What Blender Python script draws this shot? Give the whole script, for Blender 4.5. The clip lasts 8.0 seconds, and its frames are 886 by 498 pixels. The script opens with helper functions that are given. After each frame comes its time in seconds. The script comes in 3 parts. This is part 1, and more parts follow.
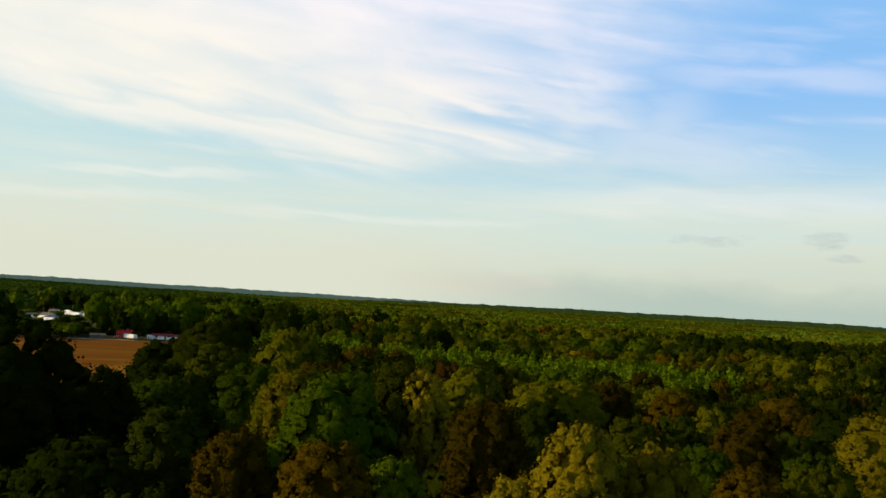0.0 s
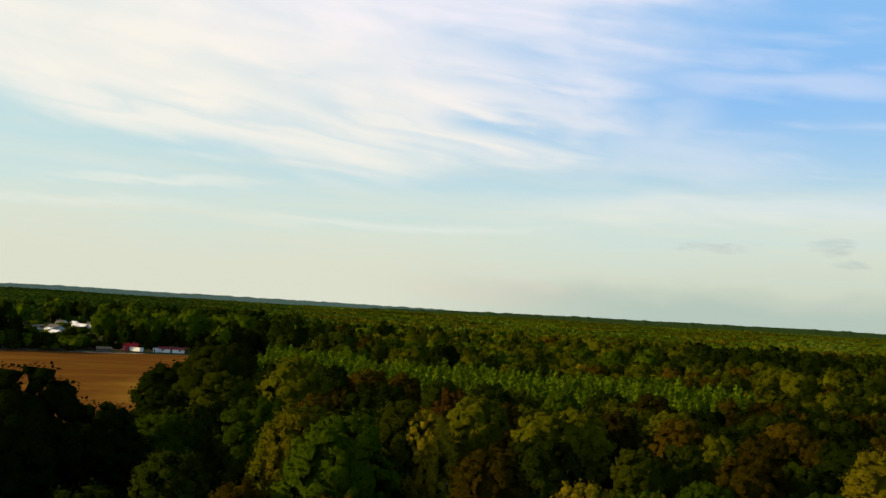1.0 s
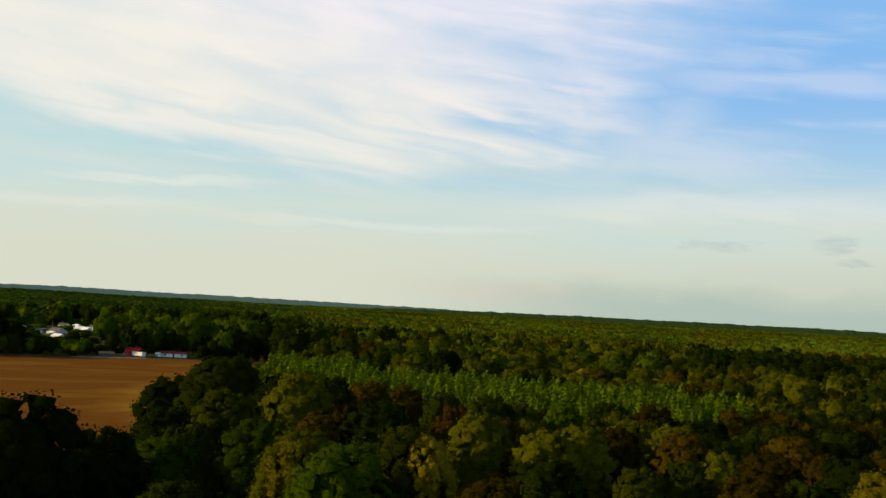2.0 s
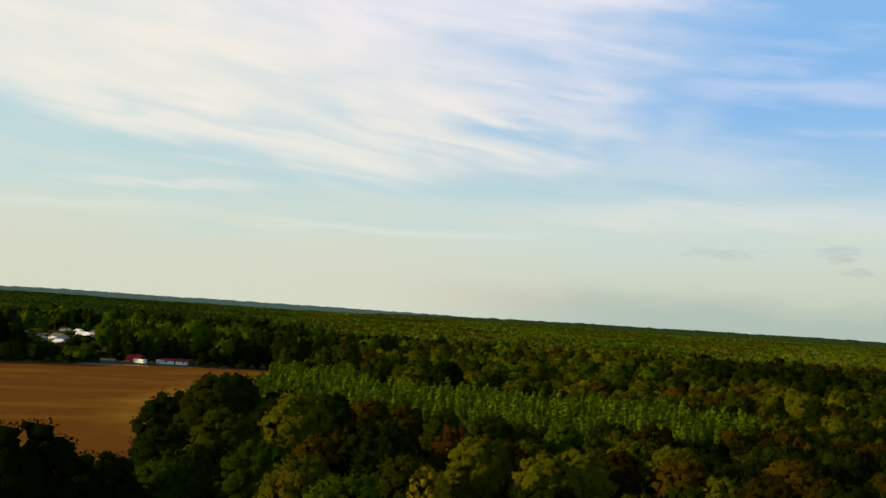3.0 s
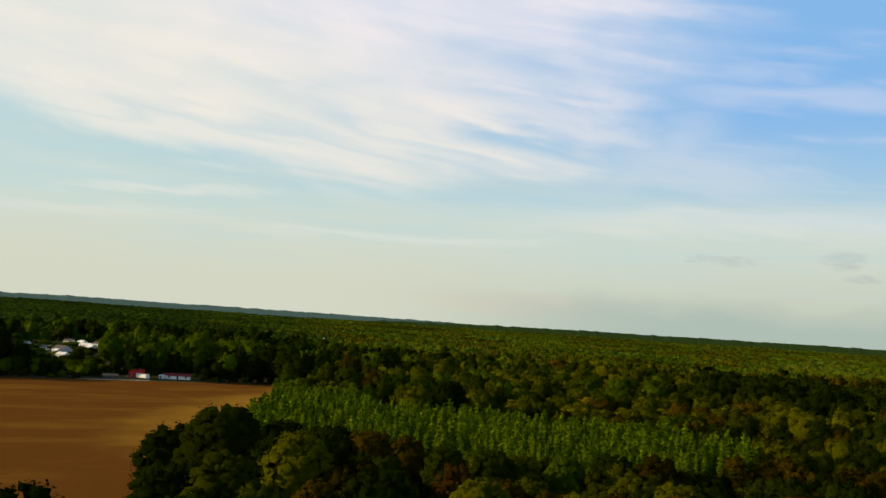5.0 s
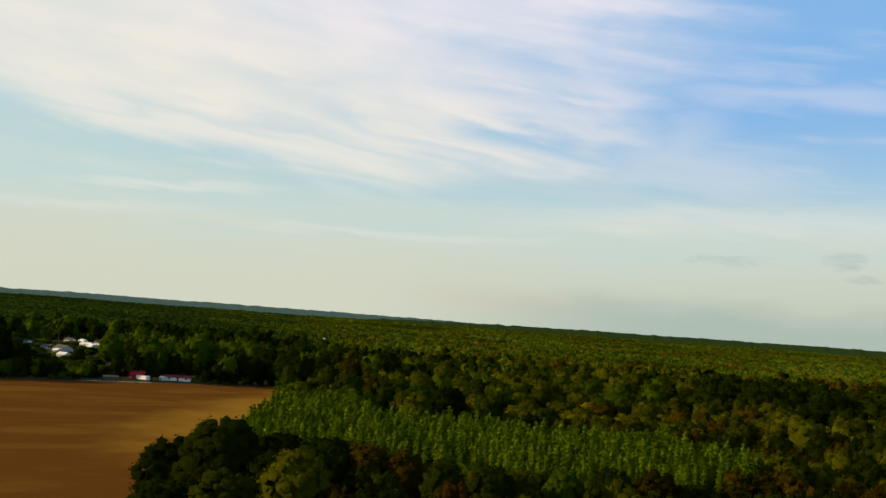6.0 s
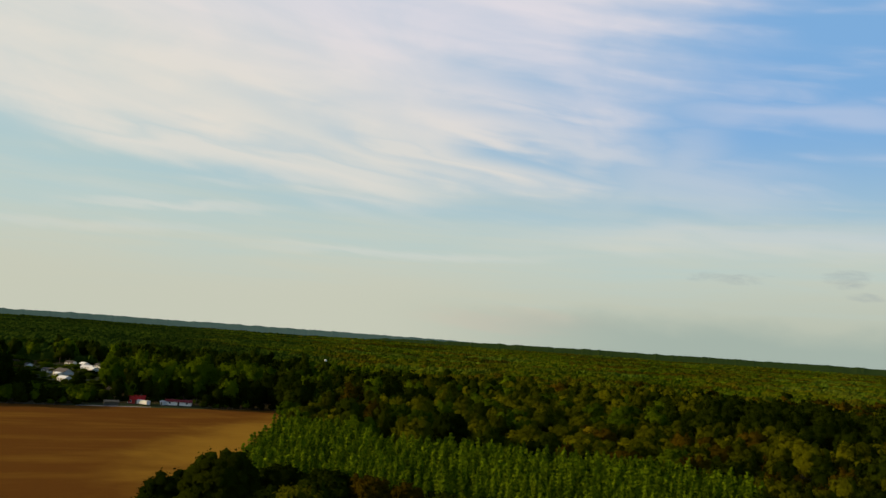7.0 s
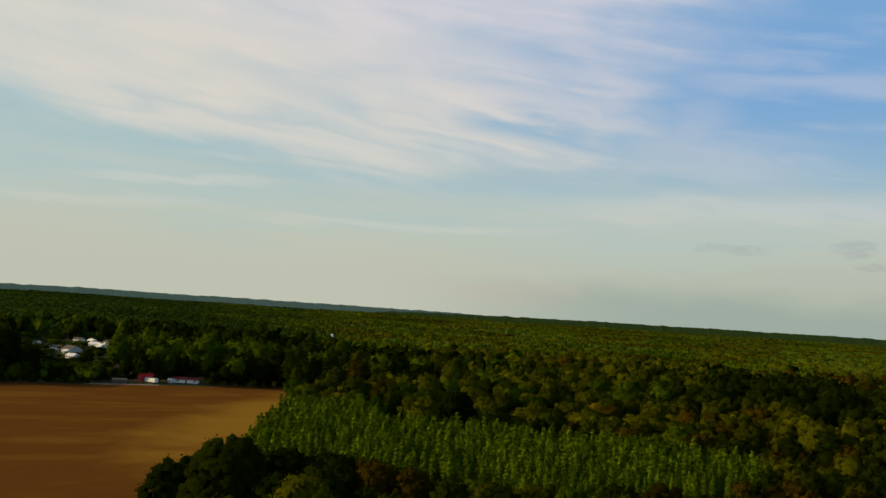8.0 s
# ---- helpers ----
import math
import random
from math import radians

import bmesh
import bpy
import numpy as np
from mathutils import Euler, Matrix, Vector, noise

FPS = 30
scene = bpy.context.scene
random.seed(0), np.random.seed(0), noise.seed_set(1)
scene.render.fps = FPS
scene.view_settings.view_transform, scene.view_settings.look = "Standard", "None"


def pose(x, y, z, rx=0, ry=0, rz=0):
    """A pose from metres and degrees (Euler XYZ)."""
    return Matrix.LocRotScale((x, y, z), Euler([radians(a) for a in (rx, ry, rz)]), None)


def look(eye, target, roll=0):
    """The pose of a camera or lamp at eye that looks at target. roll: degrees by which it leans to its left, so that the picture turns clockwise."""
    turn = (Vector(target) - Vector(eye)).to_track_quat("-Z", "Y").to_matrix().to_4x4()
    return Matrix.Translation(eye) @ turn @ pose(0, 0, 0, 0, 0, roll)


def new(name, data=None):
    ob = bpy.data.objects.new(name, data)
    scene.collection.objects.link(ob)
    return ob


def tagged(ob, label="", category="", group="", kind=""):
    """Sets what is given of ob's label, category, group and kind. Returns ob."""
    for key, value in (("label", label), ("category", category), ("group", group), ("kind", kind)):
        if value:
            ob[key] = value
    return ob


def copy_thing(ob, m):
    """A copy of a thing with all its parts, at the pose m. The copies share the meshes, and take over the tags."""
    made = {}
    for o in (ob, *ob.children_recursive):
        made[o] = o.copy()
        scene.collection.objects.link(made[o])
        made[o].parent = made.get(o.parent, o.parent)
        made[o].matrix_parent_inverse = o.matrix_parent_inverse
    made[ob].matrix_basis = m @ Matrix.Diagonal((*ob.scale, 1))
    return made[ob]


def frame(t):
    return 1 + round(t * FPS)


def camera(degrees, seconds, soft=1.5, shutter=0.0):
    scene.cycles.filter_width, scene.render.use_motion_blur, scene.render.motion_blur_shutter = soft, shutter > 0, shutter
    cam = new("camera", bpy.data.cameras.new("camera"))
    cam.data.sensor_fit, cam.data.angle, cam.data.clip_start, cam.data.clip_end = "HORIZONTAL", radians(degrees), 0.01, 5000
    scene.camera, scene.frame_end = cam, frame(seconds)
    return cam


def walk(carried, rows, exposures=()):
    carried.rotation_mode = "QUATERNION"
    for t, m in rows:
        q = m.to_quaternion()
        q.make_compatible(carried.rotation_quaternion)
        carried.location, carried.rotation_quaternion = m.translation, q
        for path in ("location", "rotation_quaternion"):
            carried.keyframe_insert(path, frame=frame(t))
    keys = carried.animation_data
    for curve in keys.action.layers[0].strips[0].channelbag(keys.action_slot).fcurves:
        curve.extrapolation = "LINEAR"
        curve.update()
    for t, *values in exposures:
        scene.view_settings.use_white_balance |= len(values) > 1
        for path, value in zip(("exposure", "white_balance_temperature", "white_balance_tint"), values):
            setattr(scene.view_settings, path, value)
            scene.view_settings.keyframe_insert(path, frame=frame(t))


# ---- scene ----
LENS = 52.2
cam = camera(LENS, 8.0, soft=1.5)
# seconds, x, y, z, yaw to the left, pitch up, lean to the left
PATH = [
    (0.0, 0.0, 0.0, 28.0, 0.0, 3.615, 3.509),
    (0.5, -0.018, 0.061, 29.384, 0.23, 3.839, 3.878),
    (1.0, 0.013, 0.104, 30.945, 0.409, 4.05, 3.411),
    (1.5, 0.013, 0.157, 32.298, 0.541, 3.985, 3.256),
    (3.0, 0.023, 0.253, 35.653, 0.724, 4.34, 3.772),
    (3.5, 0.042, 0.35, 37.14, 0.728, 4.714, 5.065),
    (4.0, 0.07, 0.296, 38.366, 0.905, 4.554, 4.084),
    (4.5, 0.143, 0.331, 39.354, 0.972, 4.762, 3.737),
    (6.0, 0.072, 0.21, 43.603, 1.063, 4.583, 4.241),
    (6.5, 0.043, 0.364, 45.019, 1.15, 5.063, 4.165),
    (7.0, 0.094, 0.528, 45.896, 1.251, 5.77, 4.074),
    (7.5, 0.195, 0.638, 47.345, 1.356, 4.663, 3.405),
    (8.0, 0.286, 0.784, 48.435, 1.515, 4.004, 3.77),
]
EXPOSURES = [(0.0, 0.17), (1.5, 0.10), (3.5, 0.02), (6.5, -0.05), (7.0, -0.20), (7.5, -0.28), (8.0, -0.33)]
walk(cam, [(t, pose(x, y, z, 0, 0, yaw) @ pose(0, 0, 0, 90 + pitch) @ pose(0, 0, 0, 0, 0, lean))
           for t, x, y, z, yaw, pitch, lean in PATH], EXPOSURES)

# ---- light ----
SUN_AZ, SUN_EL = -94.0, 20.0          # degrees clockwise from ahead, degrees up
SUN_POWER = 4.2
SKY_STRENGTH = 0.1


class Nodes:
    """Short hand for building a node tree."""

    def __init__(self, tree):
        self.tree = tree
        tree.nodes.clear()

    def add(self, kind):
        return self.tree.nodes.new(kind)

    def put(self, socket, value):
        if isinstance(value, bpy.types.NodeSocket):
            self.tree.links.new(value, socket)
        elif isinstance(value, tuple) and len(value) == 3 and socket.type == "RGBA":
            socket.default_value = (*value, 1)
        else:
            socket.default_value = value

    def math(self, op, a, b=0.0, c=None, clamp=False):
        node = self.add("ShaderNodeMath")
        node.operation, node.use_clamp = op, clamp
        self.put(node.inputs[0], a)
        self.put(node.inputs[1], b)
        if c is not None:
            self.put(node.inputs[2], c)
        return node.outputs[0]

    def step(self, value, low, high):
        """0 below low, 1 above high, smooth between."""
        node = self.add("ShaderNodeMapRange")
        node.interpolation_type = "SMOOTHSTEP"
        for i, v in enumerate((value, low, high, 0.0, 1.0)):
            self.put(node.inputs[i], v)
        return node.outputs[0]

    def span(self, value, low, high, to_low, to_high):
        node = self.add("ShaderNodeMapRange")
        for i, v in enumerate((value, low, high, to_low, to_high)):
            self.put(node.inputs[i], v)
        return node.outputs[0]

    def mix(self, factor, a, b, blend="MIX"):
        node = self.add("ShaderNodeMix")
        node.data_type, node.blend_type = "RGBA", blend
        self.put(node.inputs[0], factor)
        self.put(node.inputs[6], a)
        self.put(node.inputs[7], b)
        return node.outputs[2]

    def vector(self, x, y, z=0.0):
        node = self.add("ShaderNodeCombineXYZ")
        for i, v in enumerate((x, y, z)):
            self.put(node.inputs[i], v)
        return node.outputs[0]

    def named(self, name):
        node = self.add("ShaderNodeAttribute")
        node.attribute_name = name
        return node.outputs["Fac"]

    def noise(self, vector, scale, detail=3.0, rough=0.5, distortion=0.0):
        node = self.add("ShaderNodeTexNoise")
        self.put(node.inputs["Vector"], vector)
        self.put(node.inputs["Scale"], scale)
        self.put(node.inputs["Detail"], detail)
        self.put(node.inputs["Roughness"], rough)
        self.put(node.inputs["Distortion"], distortion)
        return node.outputs[0]


def sky_world():
    world = bpy.data.worlds.new("sky")
    world.use_nodes = True
    scene.world = world
    n = Nodes(world.node_tree)
    sky = n.add("ShaderNodeTexSky")
    sky.sky_type, sky.sun_disc, sky.sun_elevation, sky.sun_rotation = "NISHITA", False, radians(SUN_EL), radians(SUN_AZ)
    split = n.add("ShaderNodeSeparateXYZ")
    n.put(split.inputs[0], n.add("ShaderNodeTexCoord").outputs["Generated"])
    x, y, z = split.outputs
    az = n.math("MULTIPLY", n.math("ARCTAN2", x, y), 57.296)
    el = n.math("MULTIPLY", n.math("ARCSINE", z), 57.296)
    # two noises drawn out along the wind, which slopes gently down to the right
    along = n.math("ADD", n.math("MULTIPLY", az, 0.985), n.math("MULTIPLY", el, -0.17))
    across = n.math("ADD", n.math("MULTIPLY", az, 0.13), n.math("MULTIPLY", el, 0.985))
    wisps = n.noise(n.vector(n.math("MULTIPLY", along, 0.045), n.math("MULTIPLY", across, 0.30), 3.1), 1.9, 5.0, 0.44, 0.5)
    fibres = n.noise(n.vector(n.math("MULTIPLY", along, 0.10), n.math("MULTIPLY", across, 0.75), 7.7), 1.3, 3.0, 0.42, 0.5)
    puffs = n.noise(n.vector(n.math("MULTIPLY", az, 0.16), n.math("MULTIPLY", el, 0.34), 1.3), 1.0, 4.0, 0.55)
    w = n.math("SUBTRACT", wisps, 0.5)
    fb = n.math("SUBTRACT", fibres, 0.5)
    # clear air: pale over the horizon, blue higher up and to the right
    right = n.step(az, -12.0, 26.0)
    high = n.step(el, 4.0, 15.0)
    blue = n.mix(n.math("MULTIPLY", high, n.span(az, -22.0, 17.0, 0.15, 1.0)), (0.55, 0.72, 0.71), (0.245, 0.50, 0.86))
    blue = n.mix(n.step(el, 19.0, 45.0), blue, (0.07, 0.15, 0.36))
    air = n.mix(0.90, sky.outputs[0], n.mix(1.0, blue, (1 / SKY_STRENGTH,) * 3, "MULTIPLY"))
    cream = n.mix(right, (0.66, 0.67, 0.54), (0.56, 0.60, 0.49))
    bars = n.noise(n.vector(n.math("MULTIPLY", az, 0.03), n.math("MULTIPLY", el, 0.42), 5.2), 1.7, 4.0, 0.55, 0.3)
    haze = n.step(n.math("ADD", el, n.math("MULTIPLY", n.math("SUBTRACT", bars, 0.5), 9.0)), 10.5, 2.0)
    low = n.mix(n.math("MULTIPLY", haze, 0.94), air, n.mix(1.0, n.mix(n.step(el, 1.5, 7.5), cream, (0.68, 0.71, 0.60)), (1 / SKY_STRENGTH,) * 3, "MULTIPLY"))
    # high veil of cirrus: a sheet on the left with a slanting lower edge, torn by blue gaps and drawn out in streaks
    mottle = n.noise(n.vector(n.math("MULTIPLY", along, 0.11), n.math("MULTIPLY", across, 0.24), 9.4), 1.0, 6.0, 0.54, 0.5)
    m = n.math("SUBTRACT", mottle, 0.5)
    warp = n.math("ADD", n.math("ADD", n.math("MULTIPLY", w, 3.4), n.math("MULTIPLY", fb, 2.0)), n.math("MULTIPLY", m, 2.0))

    def streak(a0, e0, a1, e1, half, fade):
        """1 along the line from (a0, e0) to (a1, e1), in degrees round and up, torn by the wind."""
        size = math.hypot(a1 - a0, e1 - e0)
        ux, uy = (a1 - a0) / size, (e1 - e0) / size
        da, de = n.math("SUBTRACT", az, a0), n.math("SUBTRACT", el, e0)
        s = n.math("ADD", n.math("MULTIPLY", da, ux), n.math("MULTIPLY", de, uy))
        d = n.math("ADD", n.math("ADD", n.math("MULTIPLY", da, -uy), n.math("MULTIPLY", de, ux)), n.math("MULTIPLY", warp, min(1.2, 0.5 + 0.3 * half)))
        body = n.step(n.math("ABSOLUTE", d), half * 1.7, 0.0)
        return n.math("MULTIPLY", body, n.math("MULTIPLY", n.step(s, -fade, fade), n.step(s, size + fade, size - fade)))

    edge = n.math("ADD", n.math("ADD", el, n.math("MULTIPLY", az, 0.067)), n.math("MULTIPLY", warp, 1.2))
    lift = n.step(edge, 7.4, 11.4)
    side = n.step(n.math("ADD", n.math("ADD", az, n.math("MULTIPLY", el, -0.75)), n.math("MULTIPLY", warp, -4.5)), 8.5, -12.0)
    veil = n.math("MULTIPLY", n.math("MULTIPLY", lift, side), n.step(el, 48.0, 22.0))
    veil = n.math("MULTIPLY", veil, n.span(n.math("ADD", n.math("MULTIPLY", fibres, 0.5), mottle), 0.55, 0.9, 0.72, 1.0))
    for a0, e0, a1, e1, half, fade, depth in (
            (-24, 8.3, -6, 8.3, 1.1, 5, 0.5), (-16, 14.6, -7.5, 12.6, 0.8, 3, 0.22), (-9, 12.5, 0, 11.0, 0.42, 2, 0.26), (-1, 12.4, 11, 11.2, 0.60, 2.5, 0.6),
            (-3, 17.5, 6, 16.0, 1.0, 3, 0.35), (-26, 7.4, -18, 7.6, 0.6, 3, 0.4), (-2, 15.2, 7, 13.9, 0.7, 2.5, 0.3)):
        veil = n.math("SUBTRACT", veil, n.math("MULTIPLY", streak(a0, e0, a1, e1, half, fade), depth), clamp=True)
    cover = n.math("MAXIMUM", veil, n.math("MULTIPLY", n.math("MULTIPLY", n.step(n.math("ADD", wisps, n.math("MULTIPLY", fb, 0.6)), 0.46, 0.86), 0.4), n.step(el, 6.0, 9.0)))
    for a0, e0, a1, e1, half, fade, depth in (
            (-26, 10.9, -2, 9.3, 1.0, 5, 0.85), (-8, 12.6, 5.5, 10.1, 0.62, 3, 0.85), (-2, 14.0, 12, 11.9, 0.9, 4, 0.6), (9.0, 9.4, 15.5, 13.0, 1.5, 2.5, 0.30),
            (13, 14.9, 28, 14.0, 0.9, 5, 0.34), (9, 11.2, 20, 10.0, 1.5, 4, 0.34), (-23, 7.0, -13, 7.2, 0.26, 4, 0.42), (-17, 8.5, -13.5, 8.6, 0.25, 2, 0.25),
            (3, 15.0, 12, 18.5, 1.8, 4, 0.30), (6, 7.2, 30, 7.6, 0.8, 8, 0.34), (-12, 5.2, 4, 5.8, 0.35, 6, 0.30), (-30, 5.6, -16, 5.4, 0.3, 5, 0.22)):
        cover = n.math("MAXIMUM", cover, n.math("MULTIPLY", streak(a0, e0, a1, e1, half, fade), depth))
    white = n.mix(n.step(n.math("ADD", el, n.math("MULTIPLY", az, 0.25)), 9.0, 20.0), (0.865, 0.825, 0.745), (0.83, 0.80, 0.865))
    clouded = n.mix(cover, low, n.mix(1.0, white, (1 / SKY_STRENGTH,) * 3, "MULTIPLY"))
    blush = streak(-1.5, 1.5, 8.5, 1.6, 0.55, 3)
    clouded = n.mix(n.math("MULTIPLY", blush, 0.4), clouded, tuple(c / SKY_STRENGTH for c in (0.74, 0.62, 0.50)))
    bits = n.noise(n.vector(n.math("MULTIPLY", az, 0.55), n.math("MULTIPLY", el, 1.6), 2.2), 1.0, 5.0, 0.6, 0.4)
    # bank of far cloud low on the right and a few small grey clouds over it
    bank = n.math("MULTIPLY", n.step(n.math("ADD", el, n.math("MULTIPLY", n.math("SUBTRACT", puffs, 0.5), 2.4)), 3.0, 1.0), n.step(az, -6.0, 14.0))
    clouded = n.mix(n.math("MULTIPLY", bank, 0.75), clouded, tuple(c / SKY_STRENGTH for c in (0.38, 0.48, 0.43)))
    for ca, ce, ra, re, depth in ((16.7, 4.9, 1.7, 0.26, 0.55), (23.0, 5.2, 0.9, 0.34, 0.6), (24.0, 4.1, 0.7, 0.18, 0.45)):
        da = n.math("DIVIDE", n.math("SUBTRACT", az, ca), ra)
        de = n.math("DIVIDE", n.math("SUBTRACT", el, ce), re)
        d = n.math("ADD", n.math("ADD", n.math("MULTIPLY", da, da), n.math("MULTIPLY", de, de)), n.math("MULTIPLY", fb, 9.0))
        d = n.math("ADD", d, n.math("MULTIPLY", n.math("SUBTRACT", bits, 0.5), 9.0))
        clouded = n.mix(n.math("MULTIPLY", n.step(d, 2.6, -1.6), depth), clouded, tuple(c / SKY_STRENGTH for c in (0.38, 0.44, 0.46)))
    back = n.add("ShaderNodeBackground")
    n.put(back.inputs[0], clouded)
    n.put(back.inputs[1], SKY_STRENGTH)
    n.put(n.add("ShaderNodeOutputWorld").inputs[0], back.outputs[0])


sky_world()
sun = new("sun", bpy.data.lights.new("sun", "SUN"))
sun.data.energy, sun.data.angle, sun.data.color = SUN_POWER, radians(1.0), (1.0, 0.78, 0.44)
sa, se = radians(SUN_AZ), radians(SUN_EL)
sun.matrix_basis = look((900 * math.sin(sa) * math.cos(se), 900 * math.cos(sa) * math.cos(se), 900 * math.sin(se)), (0, 0, 0))


# ---- materials ----
def material(name):
    m = bpy.data.materials.new(name)
    m.use_nodes = True
    return m, Nodes(m.node_tree)


def finish(n, colour, rough=0.8, specular=0.2, metal=0.0, bump=None, depth=0.1, through_light=0.0):
    p = n.add("ShaderNodeBsdfPrincipled")
    n.put(p.inputs["Base Color"], colour)
    n.put(p.inputs["Roughness"], rough)
    n.put(p.inputs["Specular IOR Level"], specular)
    n.put(p.inputs["Metallic"], metal)
    if bump is not None:
        b = n.add("ShaderNodeBump")
        n.put(b.inputs["Height"], bump)
        b.inputs["Distance"].default_value = depth
        n.put(p.inputs["Normal"], b.outputs[0])
    shader = p.outputs[0]
    if through_light:
        t = n.add("ShaderNodeBsdfTranslucent")
        n.put(t.inputs[0], colour)
        m = n.add("ShaderNodeMixShader")
        m.inputs[0].default_value = through_light
        n.put(m.inputs[1], shader)
        n.put(m.inputs[2], t.outputs[0])
        shader = m.outputs[0]
    n.put(n.add("ShaderNodeOutputMaterial").inputs[0], shader)


def place(n):
    """Position in the world, in metres."""
    return n.add("ShaderNodeNewGeometry").outputs["Position"]


LEAF_COLOURS = {
    "green": (0.046, 0.068, 0.0015),
    # deep green, lowered further to hold the shade on near and left trees
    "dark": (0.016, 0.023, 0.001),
    "moss": (0.032, 0.037, 0.001),
    "olive": (0.058, 0.060, 0.0015),
    "gold": (0.155, 0.116, 0.004),
    "brown": (0.042, 0.028, 0.001),
    "rust": (0.078, 0.034, 0.005),
    "pine": (0.101, 0.146, 0.0035),
}


def leaf_material(hue, joined):
    """Foliage; each tree gets its own shade, by object or, in joined woods, by the tone stored with it."""
    m, n = material(("woods_" if joined else "leaves_") + hue)
    if joined:
        own = n.named("tone")
    else:
        own = n.add("ShaderNodeObjectInfo").outputs["Random"]
    c = tuple(k * (1.05 if joined else 1.0) for k in LEAF_COLOURS[hue])
    at = place(n)
    clump = n.noise(at, 0.45, 3.0, 0.6)
    fleck = n.noise(at, 1.0 if joined else 3.0, 4.0, 0.7)
    warm = tuple(min(1.0, k * f) for k, f in zip(c, (1.22, 1.18, 1.0)))
    cool = tuple(k * f for k, f in zip(c, (0.80, 0.92, 0.8)))
    colour = n.mix(n.step(n.math("ADD", n.math("MULTIPLY", own, 0.6), n.math("MULTIPLY", clump, 0.6)), 0.3, 0.95), cool, warm)
    adjust = n.add("ShaderNodeHueSaturation")
    n.put(adjust.inputs["Value"], n.math("MULTIPLY", n.span(own, 0.0, 1.0, 0.6 if hue == "pine" else 0.7, 1.3 if hue == "pine" else 1.4), n.span(fleck, 0.25, 0.75, 0.6, 1.4)))
    n.put(adjust.inputs["Color"], colour)
    relief = n.noise(at, 1.1 if joined else 2.6, 4.0, 0.7)
    finish(n, adjust.outputs[0], 0.9, 0.0, bump=relief, depth=0.8 if joined else 0.45, through_light=0.22 if joined else 0.15)
    return m


LEAF = {hue: leaf_material(hue, False) for hue in LEAF_COLOURS}
WOODS = {hue: leaf_material(hue, True) for hue in LEAF_COLOURS}


def bark_material(name, c):
    m, n = material(name)
    at = place(n)
    ridges = n.noise(at, 9.0, 4.0, 0.6)
    finish(n, n.mix(ridges, tuple(k * 0.6 for k in c), tuple(k * 1.4 for k in c)), 0.95, 0.1, bump=ridges, depth=0.03)
    return m


BARK = bark_material("bark", (0.13, 0.10, 0.07))
PINE_BARK = bark_material("pine_bark", (0.16, 0.09, 0.05))


def litter_material():
    m, n = material("forest_floor")
    at = place(n)
    big, fine = n.noise(at, 0.05, 4.0), n.noise(at, 1.5, 5.0, 0.65)
    finish(n, n.mix(fine, n.mix(big, (0.024, 0.028, 0.006), (0.045, 0.032, 0.010)), (0.055, 0.042, 0.014)), 0.95, 0.05, bump=fine, depth=0.2)
    return m


def soil_material():
    """Ploughed red-brown soil with paler straw along the drills."""
    m, n = material("field_soil")
    at = place(n)
    turn = n.add("ShaderNodeMapping")
    turn.inputs["Rotation"].default_value = (0, 0, radians(-26.0))
    n.put(turn.inputs["Vector"], at)
    split = n.add("ShaderNodeSeparateXYZ")
    n.put(split.inputs[0], turn.outputs[0])
    u, v = split.outputs[0], split.outputs[1]
    bands = n.noise(n.vector(n.math("MULTIPLY", u, 0.009), n.math("MULTIPLY", v, 0.055)), 1.0, 5.0, 0.62, 0.4)
    drills = n.noise(n.vector(n.math("MULTIPLY", u, 0.05), n.math("MULTIPLY", v, 0.5)), 1.0, 3.0, 0.6)
    patch = n.noise(at, 0.022, 4.0, 0.6)
    clods = n.noise(at, 2.2, 4.0, 0.65)
    soil = n.mix(clods, (0.118, 0.044, 0.008), (0.172, 0.068, 0.011))
    straw = n.mix(drills, (0.35, 0.180, 0.018), (0.45, 0.245, 0.028))
    mask = n.step(n.math("ADD", n.math("ADD", n.math("MULTIPLY", bands, 0.75), n.math("MULTIPLY", patch, 0.45)), n.math("MULTIPLY", drills, 0.07)), 0.60, 0.88)
    plan = n.add("ShaderNodeSeparateXYZ")
    n.put(plan.inputs[0], at)
    gap = n.add("ShaderNodeVectorMath")
    gap.operation = "DISTANCE"
    n.put(gap.inputs[0], n.vector(plan.outputs[0], n.math("MULTIPLY", plan.outputs[1], 0.26)))
    gap.inputs[1].default_value = (-82.0, 95.0, 0.0)
    spread = n.step(n.math("ADD", gap.outputs["Value"], n.math("MULTIPLY", n.math("SUBTRACT", n.noise(at, 0.03, 4.0, 0.6), 0.5), 50.0)), 40.0, 8.0)
    mask = n.math("MAXIMUM", n.math("MULTIPLY", mask, 0.5), spread)
    finish(n, n.mix(n.math("MULTIPLY", mask, 0.64), soil, straw), 0.95, 0.0, bump=n.math("ADD", clods, drills), depth=0.12)
    return m


def turf_material(name, a, b):
    m, n = material(name)
    at = place(n)
    finish(n, n.mix(n.noise(at, 0.25, 5.0, 0.65), a, b), 0.9, 0.1, bump=n.noise(at, 4.0, 3.0), depth=0.08)
    return m


